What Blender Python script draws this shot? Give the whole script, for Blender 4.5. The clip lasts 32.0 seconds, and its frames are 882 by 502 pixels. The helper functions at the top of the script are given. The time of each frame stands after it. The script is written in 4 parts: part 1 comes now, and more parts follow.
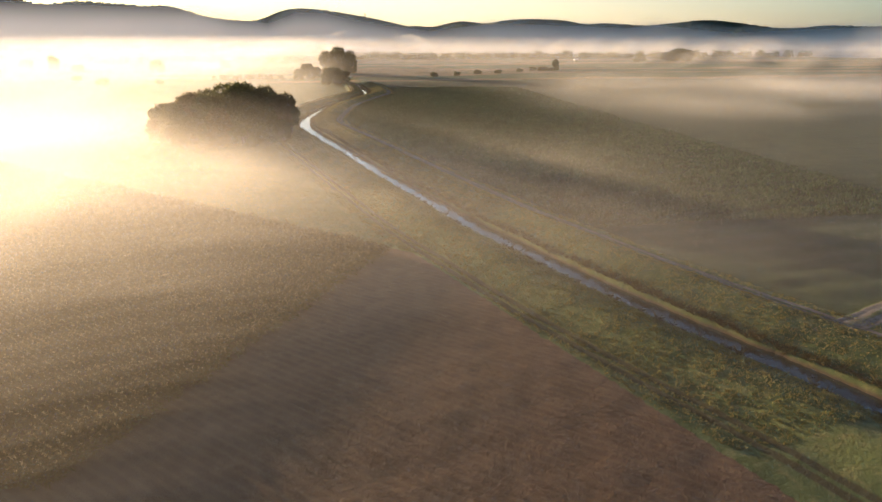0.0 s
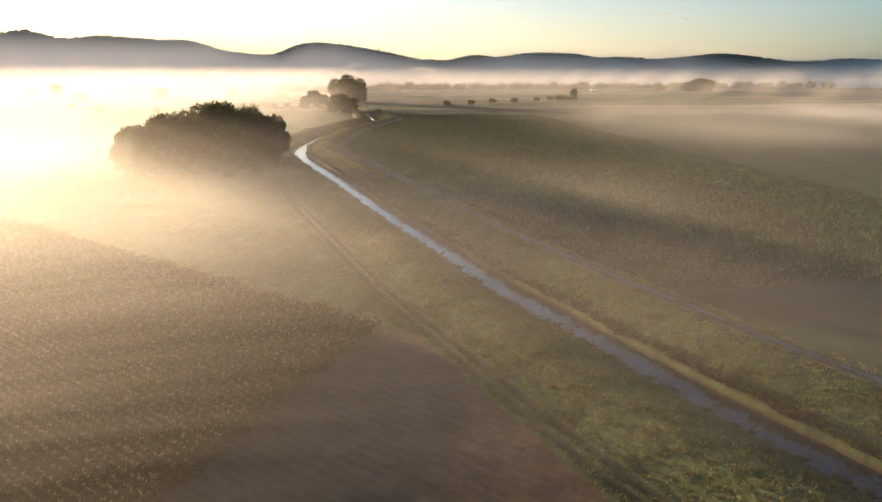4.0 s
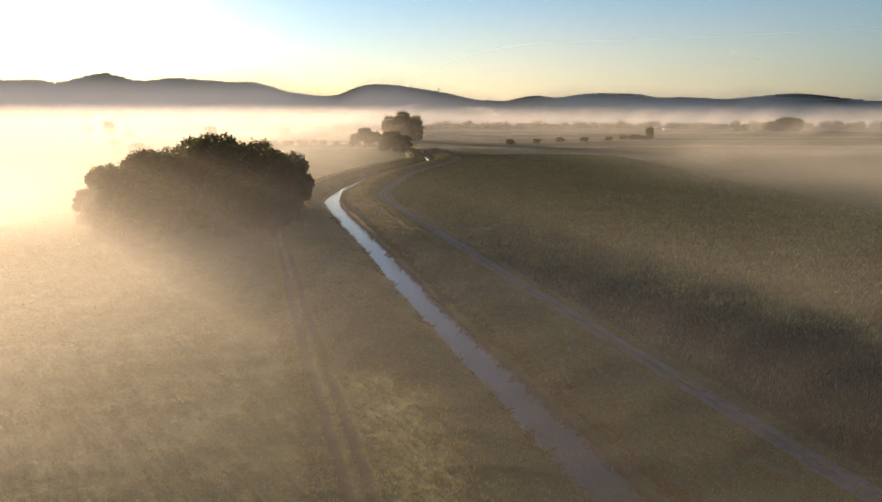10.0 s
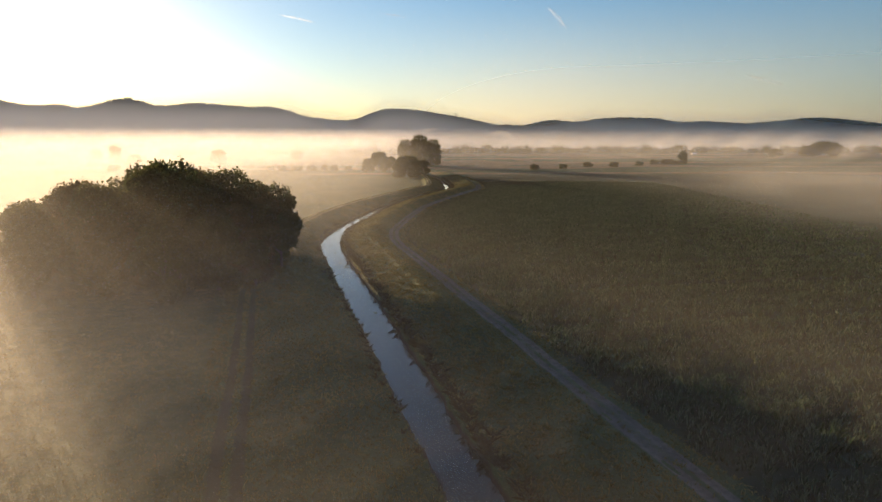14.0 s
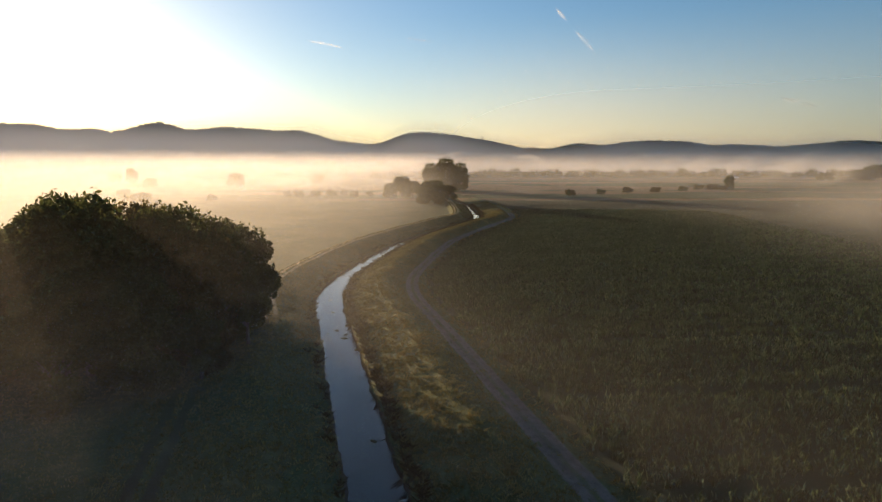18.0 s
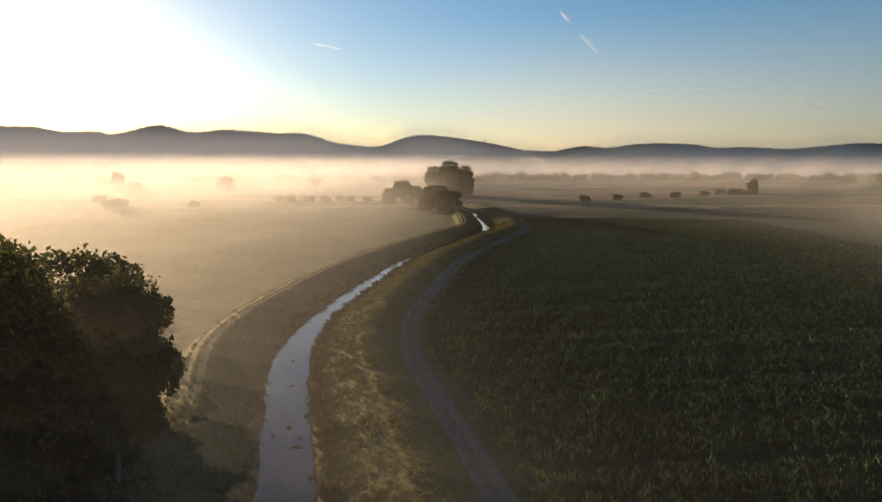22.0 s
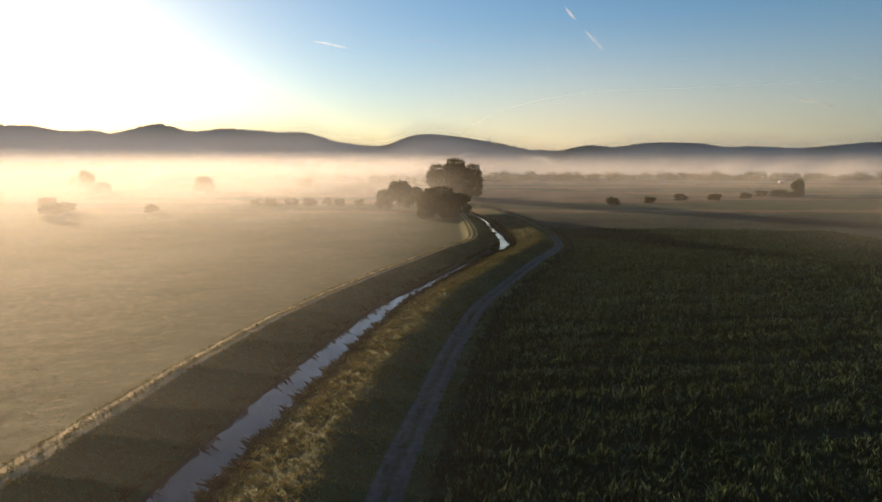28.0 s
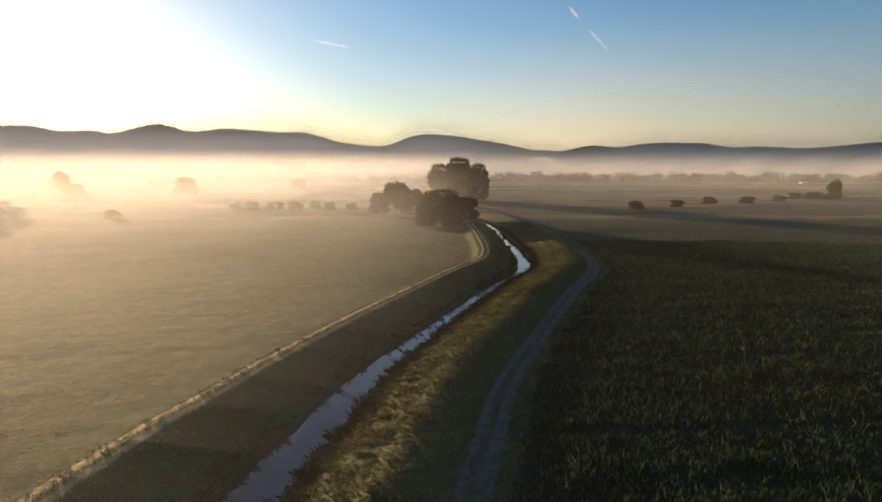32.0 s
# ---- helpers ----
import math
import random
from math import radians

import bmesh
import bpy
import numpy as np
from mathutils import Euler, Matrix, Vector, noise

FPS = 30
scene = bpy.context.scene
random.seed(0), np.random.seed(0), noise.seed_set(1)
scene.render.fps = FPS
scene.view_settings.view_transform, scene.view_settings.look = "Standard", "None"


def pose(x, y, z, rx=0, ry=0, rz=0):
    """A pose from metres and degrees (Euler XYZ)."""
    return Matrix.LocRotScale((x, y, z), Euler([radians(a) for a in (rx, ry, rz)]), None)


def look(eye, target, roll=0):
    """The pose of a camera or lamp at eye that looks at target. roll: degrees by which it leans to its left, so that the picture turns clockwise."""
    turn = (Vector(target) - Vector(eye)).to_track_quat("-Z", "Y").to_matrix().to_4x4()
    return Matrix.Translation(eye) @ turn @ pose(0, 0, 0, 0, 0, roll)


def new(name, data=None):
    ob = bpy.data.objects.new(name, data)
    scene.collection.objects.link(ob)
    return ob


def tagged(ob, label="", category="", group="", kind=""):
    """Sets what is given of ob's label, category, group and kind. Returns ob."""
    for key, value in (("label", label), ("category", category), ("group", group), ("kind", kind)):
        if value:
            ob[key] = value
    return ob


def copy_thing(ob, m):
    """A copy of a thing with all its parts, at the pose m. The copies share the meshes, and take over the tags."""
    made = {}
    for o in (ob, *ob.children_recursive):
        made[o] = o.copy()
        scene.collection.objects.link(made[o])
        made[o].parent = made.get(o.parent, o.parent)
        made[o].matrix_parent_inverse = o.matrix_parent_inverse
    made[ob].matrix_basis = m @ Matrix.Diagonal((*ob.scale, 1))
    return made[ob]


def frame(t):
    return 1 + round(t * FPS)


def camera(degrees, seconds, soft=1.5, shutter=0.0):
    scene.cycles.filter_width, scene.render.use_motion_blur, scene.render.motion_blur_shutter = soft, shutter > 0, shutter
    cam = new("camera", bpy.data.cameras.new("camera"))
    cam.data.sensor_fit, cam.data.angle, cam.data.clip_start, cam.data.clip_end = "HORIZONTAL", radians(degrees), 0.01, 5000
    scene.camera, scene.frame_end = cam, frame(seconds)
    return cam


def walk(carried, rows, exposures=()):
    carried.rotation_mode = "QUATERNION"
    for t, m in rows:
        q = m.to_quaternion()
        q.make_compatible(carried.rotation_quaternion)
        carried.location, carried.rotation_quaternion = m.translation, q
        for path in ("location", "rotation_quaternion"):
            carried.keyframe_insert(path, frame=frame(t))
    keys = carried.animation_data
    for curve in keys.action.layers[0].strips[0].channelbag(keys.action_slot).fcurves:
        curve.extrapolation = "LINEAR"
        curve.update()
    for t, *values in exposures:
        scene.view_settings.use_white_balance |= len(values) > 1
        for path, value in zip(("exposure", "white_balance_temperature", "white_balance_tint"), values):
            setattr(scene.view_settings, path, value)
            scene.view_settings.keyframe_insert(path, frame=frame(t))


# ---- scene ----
# ---------------------------------------------------------------- camera and walk
cam = camera(72.0, 32.0)
PATH = [
    (0, (-4.38, -9.88, 40.19), (9.79, 83.37, 6.97)),
    (0.5, (-3.55, -4.95, 39.30), (10.60, 88.58, 6.87)),
    (1, (-2.75, -0.12, 38.43), (11.40, 93.70, 6.86)),
    (1.5, (-1.99, 4.63, 37.53), (12.20, 98.73, 6.81)),
    (2, (-1.29, 9.34, 36.64), (12.78, 103.67, 6.59)),
    (2.5, (-0.66, 14.03, 35.75), (13.01, 108.55, 6.10)),
    (3, (-0.08, 18.73, 34.89), (13.17, 113.46, 5.72)),
    (3.5, (0.52, 23.40, 34.10), (13.35, 118.31, 5.35)),
    (5.5, (3.19, 41.17, 31.74), (13.80, 136.71, 4.18)),
    (6, (3.63, 46.09, 31.36), (13.40, 141.76, 3.93)),
    (6.5, (4.00, 51.24, 31.08), (12.93, 147.06, 3.89)),
    (7, (4.21, 56.64, 30.81), (12.33, 152.59, 3.84)),
    (7.5, (4.27, 62.20, 30.47), (11.62, 158.33, 3.91)),
    (8, (4.26, 67.75, 30.06), (10.79, 164.31, 4.86)),
    (8.5, (4.27, 73.17, 29.65), (10.01, 170.03, 5.47)),
    (9, (4.31, 78.41, 29.30), (9.24, 175.53, 6.02)),
    (9.5, (4.33, 83.52, 29.07), (8.52, 180.81, 6.36)),
    (10, (4.32, 88.57, 28.92), (7.93, 186.01, 6.70)),
    (10.5, (4.27, 93.63, 28.84), (7.37, 191.17, 7.03)),
    (11, (4.20, 98.66, 28.77), (6.69, 196.33, 7.43)),
    (11.5, (4.12, 103.65, 28.70), (6.08, 201.43, 7.80)),
    (12, (4.03, 108.61, 28.63), (5.47, 206.49, 8.20)),
    (12.5, (3.94, 113.61, 28.54), (5.10, 211.59, 8.59)),
    (13, (3.84, 118.69, 28.42), (4.95, 216.77, 8.98)),
    (13.5, (3.76, 123.75, 28.28), (4.83, 221.95, 9.39)),
    (14, (3.75, 128.57, 28.17), (4.68, 226.85, 9.72)),
    (14.5, (3.74, 133.22, 28.12), (4.47, 231.58, 10.12)),
    (16.5, (3.44, 151.95, 28.23), (1.94, 250.63, 12.11)),
    (17, (3.24, 156.74, 28.20), (1.12, 255.48, 12.51)),
    (17.5, (2.98, 161.63, 28.13), (0.23, 260.43, 12.91)),
    (18, (2.68, 166.58, 28.04), (-0.56, 265.43, 13.27)),
    (18.5, (2.40, 171.43, 27.98), (-0.96, 270.34, 13.65)),
    (19, (2.16, 176.11, 27.97), (-1.21, 275.03, 13.67)),
    (19.5, (1.94, 180.66, 27.99), (-1.49, 279.57, 13.67)),
    (20, (1.72, 185.12, 28.02), (-1.76, 284.03, 13.69)),
    (20.5, (1.48, 189.55, 28.03), (-2.09, 288.46, 13.71)),
    (21, (1.20, 194.02, 28.01), (-2.38, 292.92, 13.72)),
    (21.5, (0.92, 198.53, 28.00), (-2.73, 297.43, 13.70)),
    (22, (0.65, 203.09, 27.99), (-3.01, 302.00, 13.70)),
    (22.5, (0.41, 207.68, 27.98), (-3.36, 306.58, 13.68)),
    (23, (0.19, 212.24, 27.94), (-3.68, 311.13, 13.61)),
    (23.5, (-0.02, 216.76, 27.87), (-3.97, 315.65, 13.51)),
    (24, (-0.21, 221.35, 27.76), (-4.21, 320.22, 13.35)),
    (24.5, (-0.39, 226.20, 27.62), (-4.46, 325.06, 13.18)),
    (25, (-0.55, 231.46, 27.46), (-4.61, 330.32, 12.99)),
    (25.5, (-0.72, 236.92, 27.29), (-4.78, 335.78, 12.80)),
    (27.5, (-1.75, 258.96, 26.58), (-5.95, 357.83, 12.22)),
    (28, (-1.97, 264.54, 26.53), (-6.22, 363.41, 12.19)),
    (28.5, (-2.16, 270.15, 26.52), (-6.49, 369.03, 12.20)),
    (29, (-2.38, 275.69, 26.48), (-6.77, 374.56, 12.14)),
    (29.5, (-2.61, 281.07, 26.39), (-7.06, 379.94, 12.08)),
    (30, (-2.86, 286.22, 26.30), (-7.34, 385.08, 11.97)),
    (30.5, (-3.11, 291.14, 26.22), (-7.63, 390.01, 11.91)),
    (31, (-3.36, 295.92, 26.13), (-7.93, 394.78, 11.83)),
    (31.5, (-3.62, 300.66, 26.01), (-8.20, 399.53, 11.74)),
    (32, (-3.87, 305.45, 25.81), (-8.47, 404.32, 11.56)),
]
walk(cam, [(t, look(eye, target)) for t, eye, target in PATH], [(0.0, 2.5, 6050.0, 10.0), (6.0, 2.22, 6050.0, 10.0), (13.0, 1.86, 6050.0, 10.0), (20.0, 1.7, 6050.0, 10.0), (32.0, 1.66, 6050.0, 10.0)])

# ---------------------------------------------------------------- world, sun
SUN_AZ, SUN_EL = radians(40.0), radians(5.3)      # azimuth to the left of +y
SUN_DIR = Vector((-math.sin(SUN_AZ) * math.cos(SUN_EL), math.cos(SUN_AZ) * math.cos(SUN_EL), math.sin(SUN_EL)))
world = bpy.data.worlds.new("world")
scene.world = world
world.use_nodes = True
wn, wl = world.node_tree.nodes, world.node_tree.links
sky = wn.new("ShaderNodeTexSky")
sky.sky_type = "NISHITA"
sky.sun_disc = False
sky.sun_elevation, sky.sun_rotation = SUN_EL, -SUN_AZ
sky.altitude, sky.air_density, sky.dust_density, sky.ozone_density = 200.0, 1.0, 0.9, 2.7
wl.new(sky.outputs[0], wn["Background"].inputs["Color"])
wn["Background"].inputs["Strength"].default_value = 0.061

sun = new("sun", bpy.data.lights.new("sun", "SUN"))
sun.data.energy, sun.data.angle, sun.data.color = 5.0, radians(0.6), (1.0, 0.65, 0.33)
sun.matrix_world = look(SUN_DIR * 100, (0, 0, 0))
scene.cycles.transparent_max_bounces = 96


# ---------------------------------------------------------------- material helpers
class Mat:
    """A small wrapper to write node trees in short lines."""

    def __init__(self, name):
        self.m = bpy.data.materials.new(name)
        self.m.use_nodes = True
        self.n, self.l = self.m.node_tree.nodes, self.m.node_tree.links
        self.n.clear()
        self.out = self.n.new("ShaderNodeOutputMaterial")

    def put(self, socket, v):
        if isinstance(v, bpy.types.NodeSocket):
            self.l.new(v, socket)
        elif v is not None:
            socket.default_value = (*v, 1.0) if isinstance(v, tuple) and len(v) == 3 and socket.type == "RGBA" else v

    def math(self, op, a, b=0.0, c=None, clamp=False):
        n = self.n.new("ShaderNodeMath")
        n.operation, n.use_clamp = op, clamp
        self.put(n.inputs[0], a), self.put(n.inputs[1], b)
        if c is not None:
            self.put(n.inputs[2], c)
        return n.outputs[0]

    def ramp(self, v, a, b, lo=0.0, hi=1.0):
        n = self.n.new("ShaderNodeMapRange")
        n.interpolation_type = "SMOOTHSTEP"
        self.put(n.inputs["Value"], v)
        for key, x in (("From Min", a), ("From Max", b), ("To Min", lo), ("To Max", hi)):
            self.put(n.inputs[key], x)
        return n.outputs[0]

    def mix(self, f, a, b):
        n = self.n.new("ShaderNodeMix")
        n.data_type = "RGBA"
        self.put(n.inputs[0], f), self.put(n.inputs[6], a), self.put(n.inputs[7], b)
        return n.outputs[2]

    def pos(self, scale=(1, 1, 1), local=False):
        src = self.n.new("ShaderNodeTexCoord").outputs["Object"] if local else self.n.new("ShaderNodeNewGeometry").outputs["Position"]
        n = self.n.new("ShaderNodeMapping")
        self.put(n.inputs["Vector"], src)
        n.inputs["Scale"].default_value = scale
        return n.outputs[0]

    def xyz(self, v):
        n = self.n.new("ShaderNodeSeparateXYZ")
        self.put(n.inputs[0], v)
        return n.outputs

    def noise(self, v, scale, detail=4.0, rough=0.55, dist=0.0):
        n = self.n.new("ShaderNodeTexNoise")
        self.put(n.inputs["Vector"], v)
        n.inputs["Scale"].default_value, n.inputs["Detail"].default_value = scale, detail
        n.inputs["Roughness"].default_value, n.inputs["Distortion"].default_value = rough, dist
        return n.outputs[0]

    def attr(self, name):
        n = self.n.new("ShaderNodeAttribute")
        n.attribute_name = name
        return n.outputs["Fac"]

    def rand(self):
        return self.n.new("ShaderNodeObjectInfo").outputs["Random"]

    def island(self):
        return self.n.new("ShaderNodeNewGeometry").outputs["Random Per Island"]

    def bump(self, h, strength, dist=0.1):
        n = self.n.new("ShaderNodeBump")
        n.inputs["Strength"].default_value, n.inputs["Distance"].default_value = strength, dist
        self.put(n.inputs["Height"], h)
        return n.outputs[0]

    def bsdf(self, kind, **kw):
        n = self.n.new("ShaderNodeBsdf" + kind)
        for key, v in kw.items():
            self.put(n.inputs[key.replace("_", " ")], v)
        return n.outputs[0]

    def mixs(self, f, a, b):
        n = self.n.new("ShaderNodeMixShader")
        self.put(n.inputs[0], f), self.put(n.inputs[1], a), self.put(n.inputs[2], b)
        return n.outputs[0]

    def done(self, shader):
        self.l.new(shader, self.out.inputs["Surface"])
        return self.m


# ---------------------------------------------------------------- geometry helpers
def mesh_np(name, verts, faces, mat=None, smooth=False):
    """A mesh from arrays of places and of triangles or quads."""
    verts, faces = np.asarray(verts, np.float32), np.asarray(faces, np.int32)
    me = bpy.data.meshes.new(name)
    k = faces.shape[1]
    me.vertices.add(len(verts)), me.loops.add(faces.size), me.polygons.add(len(faces))
    me.vertices.foreach_set("co", verts.ravel())
    me.loops.foreach_set("vertex_index", faces.ravel())
    me.polygons.foreach_set("loop_start", np.arange(len(faces), dtype=np.int32) * k)
    me.polygons.foreach_set("use_smooth", np.full(len(faces), smooth))
    me.update(calc_edges=True)
    if mat:
        me.materials.append(mat)
    return me


def part(name, bm, material, parent, label=""):
    me = bpy.data.meshes.new(name)
    bm.to_mesh(me)
    bm.free()
    me.materials.append(material)
    ob = new(name, me)
    ob.parent = parent
    if label:
        ob["label"] = label
    return ob


def part_np(name, verts, faces, material, parent, label="", smooth=False):
    ob = new(name, mesh_np(name, verts, faces, material, smooth))
    ob.parent = parent
    if label:
        ob["label"] = label
    return ob


def grid_faces(nu, nv):
    i = (np.arange(nu - 1)[:, None] * nv + np.arange(nv - 1)[None]).ravel()
    return np.stack([i, i + nv, i + nv + 1, i + 1], 1)


def spline(points, step):
    """A smooth line (Catmull-Rom) through the points, sampled about every step metres."""
    p = np.array(points, float)
    p = np.vstack([2 * p[0] - p[1], p, 2 * p[-1] - p[-2]])
    out = []
    for a, b, c, d in zip(p, p[1:], p[2:], p[3:]):
        n = max(1, int(np.linalg.norm(c - b) / step))
        t = (np.arange(n) / n)[:, None]
        out.append(0.5 * (2 * b + (c - a) * t + (2 * a - 5 * b + 4 * c - d) * t**2 + (3 * b - a - 3 * c + d) * t**3))
    return np.vstack(out + [p[-2:-1]])


def wobble(x, y, scale, seed=0.0):
    """Cheap smooth noise from a few sines, about -1 to 1, for arrays."""
    x, y = np.asarray(x) / scale, np.asarray(y) / scale
    s = np.sin(1.7 * x + 1.3 * y + seed) + np.sin(-2.3 * x + 0.9 * y + 2.1 * seed + 1.0) + np.sin(0.7 * x - 2.9 * y + 0.7 * seed + 2.0)
    return (s + 0.6 * np.sin(4.1 * x + 3.7 * y + 1.9 * seed) + 0.6 * np.sin(-3.3 * x + 4.9 * y + 3.0)) / 3.6


# ---------------------------------------------------------------- the plan
WATER_Z, FIELD_Z, CREST_Z = 0.0, 1.1, 3.0
STREAM = spline([(150, -180), (96, -50), (64, 20), (55, 41), (50, 52), (45.5, 61), (36, 83), (27.7, 105.5), (22, 121), (14.2, 148), (4.5, 181), (-0.4, 200), (-9.0, 231),
                 (-16.2, 257.6), (-23.2, 283), (-25.1, 302), (-24.2, 318), (-21.6, 341), (-18.7, 360), (-15.8, 376), (-10.5, 394), (-6, 408),
                 (2.3, 433), (8, 447), (10.6, 460), (10.5, 484), (7.2, 534), (3, 570), (-8, 620), (-30, 690), (-60, 800)], 3.2)


def stream_offset(x, y):
    """The signed distance from the stream's middle line (to the right positive) and the way along it, for arrays."""
    x, y = np.asarray(x, float).ravel(), np.asarray(y, float).ravel()
    best, sign, along = np.full(x.shape, 1e9), np.ones(x.shape), np.zeros(x.shape)
    run = 0.0
    for (ax, ay), (bx, by) in zip(STREAM[:-1], STREAM[1:]):
        dx, dy = bx - ax, by - ay
        ln = math.hypot(dx, dy)
        t = np.clip(((x - ax) * dx + (y - ay) * dy) / ln**2, 0, 1)
        ex, ey = x - ax - t * dx, y - ay - t * dy
        d = np.hypot(ex, ey)
        near = d < best
        best = np.where(near, d, best)
        sign = np.where(near, np.sign(ex * dy - ey * dx), sign)
        along = np.where(near, run + t * ln, along)
        run += ln
    return best * np.where(sign == 0, 1, sign), along


def half_width(y):
    return np.interp(y, [0, 60, 120, 180, 232, 262, 285, 302, 320, 350, 372, 388, 410, 433, 457, 484, 534], [1.8, 2.0, 2.2, 2.1, 2.4, 2.5, 2.5, 2.3, 2.3, 2.3, 2.0, 1.7, 1.4, 1.3, 1.5, 1.5, 1.0])


def plough_edge(x, y):
    """How far inside the ploughed field a place lies: positive within."""
    d1 = (24.0 - 24.0) + (-(x - 7.0) * (99 - 29.3) - (y - 99.5) * (33.2 - 7.0)) / math.hypot(69.7, 26.2)
    d2 = (-(y - 99.5) * (7.0 + 117.8) - (x - 7.0) * (207 - 99.5)) / math.hypot(124.8, 107.5)
    return np.minimum(d1, d2)


def maize_edge(x, y):
    """How far inside the standing maize a place lies: positive within; the rest of that field is bare earth."""
    d2 = (-(y - 96.8) * 124.8 - (x - 7.0) * 107.5) / math.hypot(124.8, 107.5)
    d3 = -(x - 3.0) * 0.866 + (y - 101.0) * 0.5
    return np.minimum(d2, d3)


def smooth01(v, a, b):
    t = np.clip((v - a) / (b - a), 0, 1)
    return t * t * (3 - 2 * t)


def crest_swing(y):
    """How far the left dyke's crest swings out from its usual distance on the bend."""
    return 1.7 * smooth01(y, 262, 292) * (1 - smooth01(y, 350, 380))


def ground_z(x, y, d, along):
    """The height of the ground: flat fields, two grassy dykes, the stream's bed between them."""
    x, y = np.asarray(x, float).ravel(), np.asarray(y, float).ravel()
    w = half_width(y) + 0.35 * wobble(along, 0 * along + np.sign(d) * 9, 5.0) + 0.2 * wobble(along, d * 0 + 3 * np.sign(d), 1.7, 2.0)
    a = np.abs(d)
    right = d > 0
    crest = np.where(right, 10.8, 10.3 + crest_swing(y))
    half_top = np.where(right, 1.0, 1.5)
    fall = np.where(right, 4.6, 6.0 - 3.6 * smooth01(y, 250, 280))
    shelf = np.where(right, 0.75, 0.45)                       # steeper edge of the bank above the water
    up = -0.9 + (0.9 + shelf) * smooth01(a - w, -0.7, 0.7)
    rise = np.clip((a - w - 0.5) / (crest - half_top + 0.6 - w - 0.5), 0, 1)
    up = up + (CREST_Z - shelf) * (0.75 * rise + 0.25 * rise * rise * (3 - 2 * rise))
    down = FIELD_Z + (CREST_Z - FIELD_Z) * (1 - smooth01(a, crest + half_top - 0.6, crest + half_top + fall))
    z = np.where(a < crest, up, down)
    # wheel ruts on the crest of the left dyke, and across the meadow beside it
    for c in (-9.6, -11.1):
        z = z - 0.16 * np.exp(-(((d + crest_swing(y) - c) / 0.35) ** 2)) * smooth01(y, 255, 275)
    z = z - 0.10 * np.exp(-(((d - 9.2) / 0.4) ** 2)) * smooth01(y, 200, 225)      # a wheel rut along the right crest
    for c in (-18.2, -20.0):
        z = z - 0.10 * np.exp(-(((d - c) / 0.45) ** 2)) * (1 - smooth01(y, 190, 240))
    far = smooth01(np.hypot(x, y - 250), 500, 1500)
    z = z + np.where(a > w + 1, 0.07 * wobble(x, y, 2.3) + 0.10 * wobble(x, y, 9.0, 4.0), 0) + (1 - far) * smooth01(a, 30, 120) * 0.35 * wobble(x, y, 60.0, 1.0)
    swath = np.sin((y - 0.13 * x + 1.6 * wobble(x, y, 40.0, 2.0)) * 0.95)
    z = z + np.where(d > 24, 0.16 * swath * (0.5 + 0.6 * wobble(x, y, 28.0, 5.0)) * (1 - far), 0)
    return z


# ---------------------------------------------------------------- materials of the ground
def grass_colour(m, p, dry=0.5):
    n1, n2, n3 = m.noise(p, 0.045, 4), m.noise(p, 0.6, 5), m.noise(p, 6.0, 3)
    c = m.mix(m.ramp(n1, 0.35, 0.65), (0.036, 0.058, 0.019), (0.066, 0.080, 0.029))
    c = m.mix(m.math("MULTIPLY", m.ramp(n2, 0.45, 0.75), dry), c, (0.135, 0.125, 0.055))
    return m.mix(m.ramp(n3, 0.35, 0.7, 0.0, 0.6), c, (0.035, 0.05, 0.018))


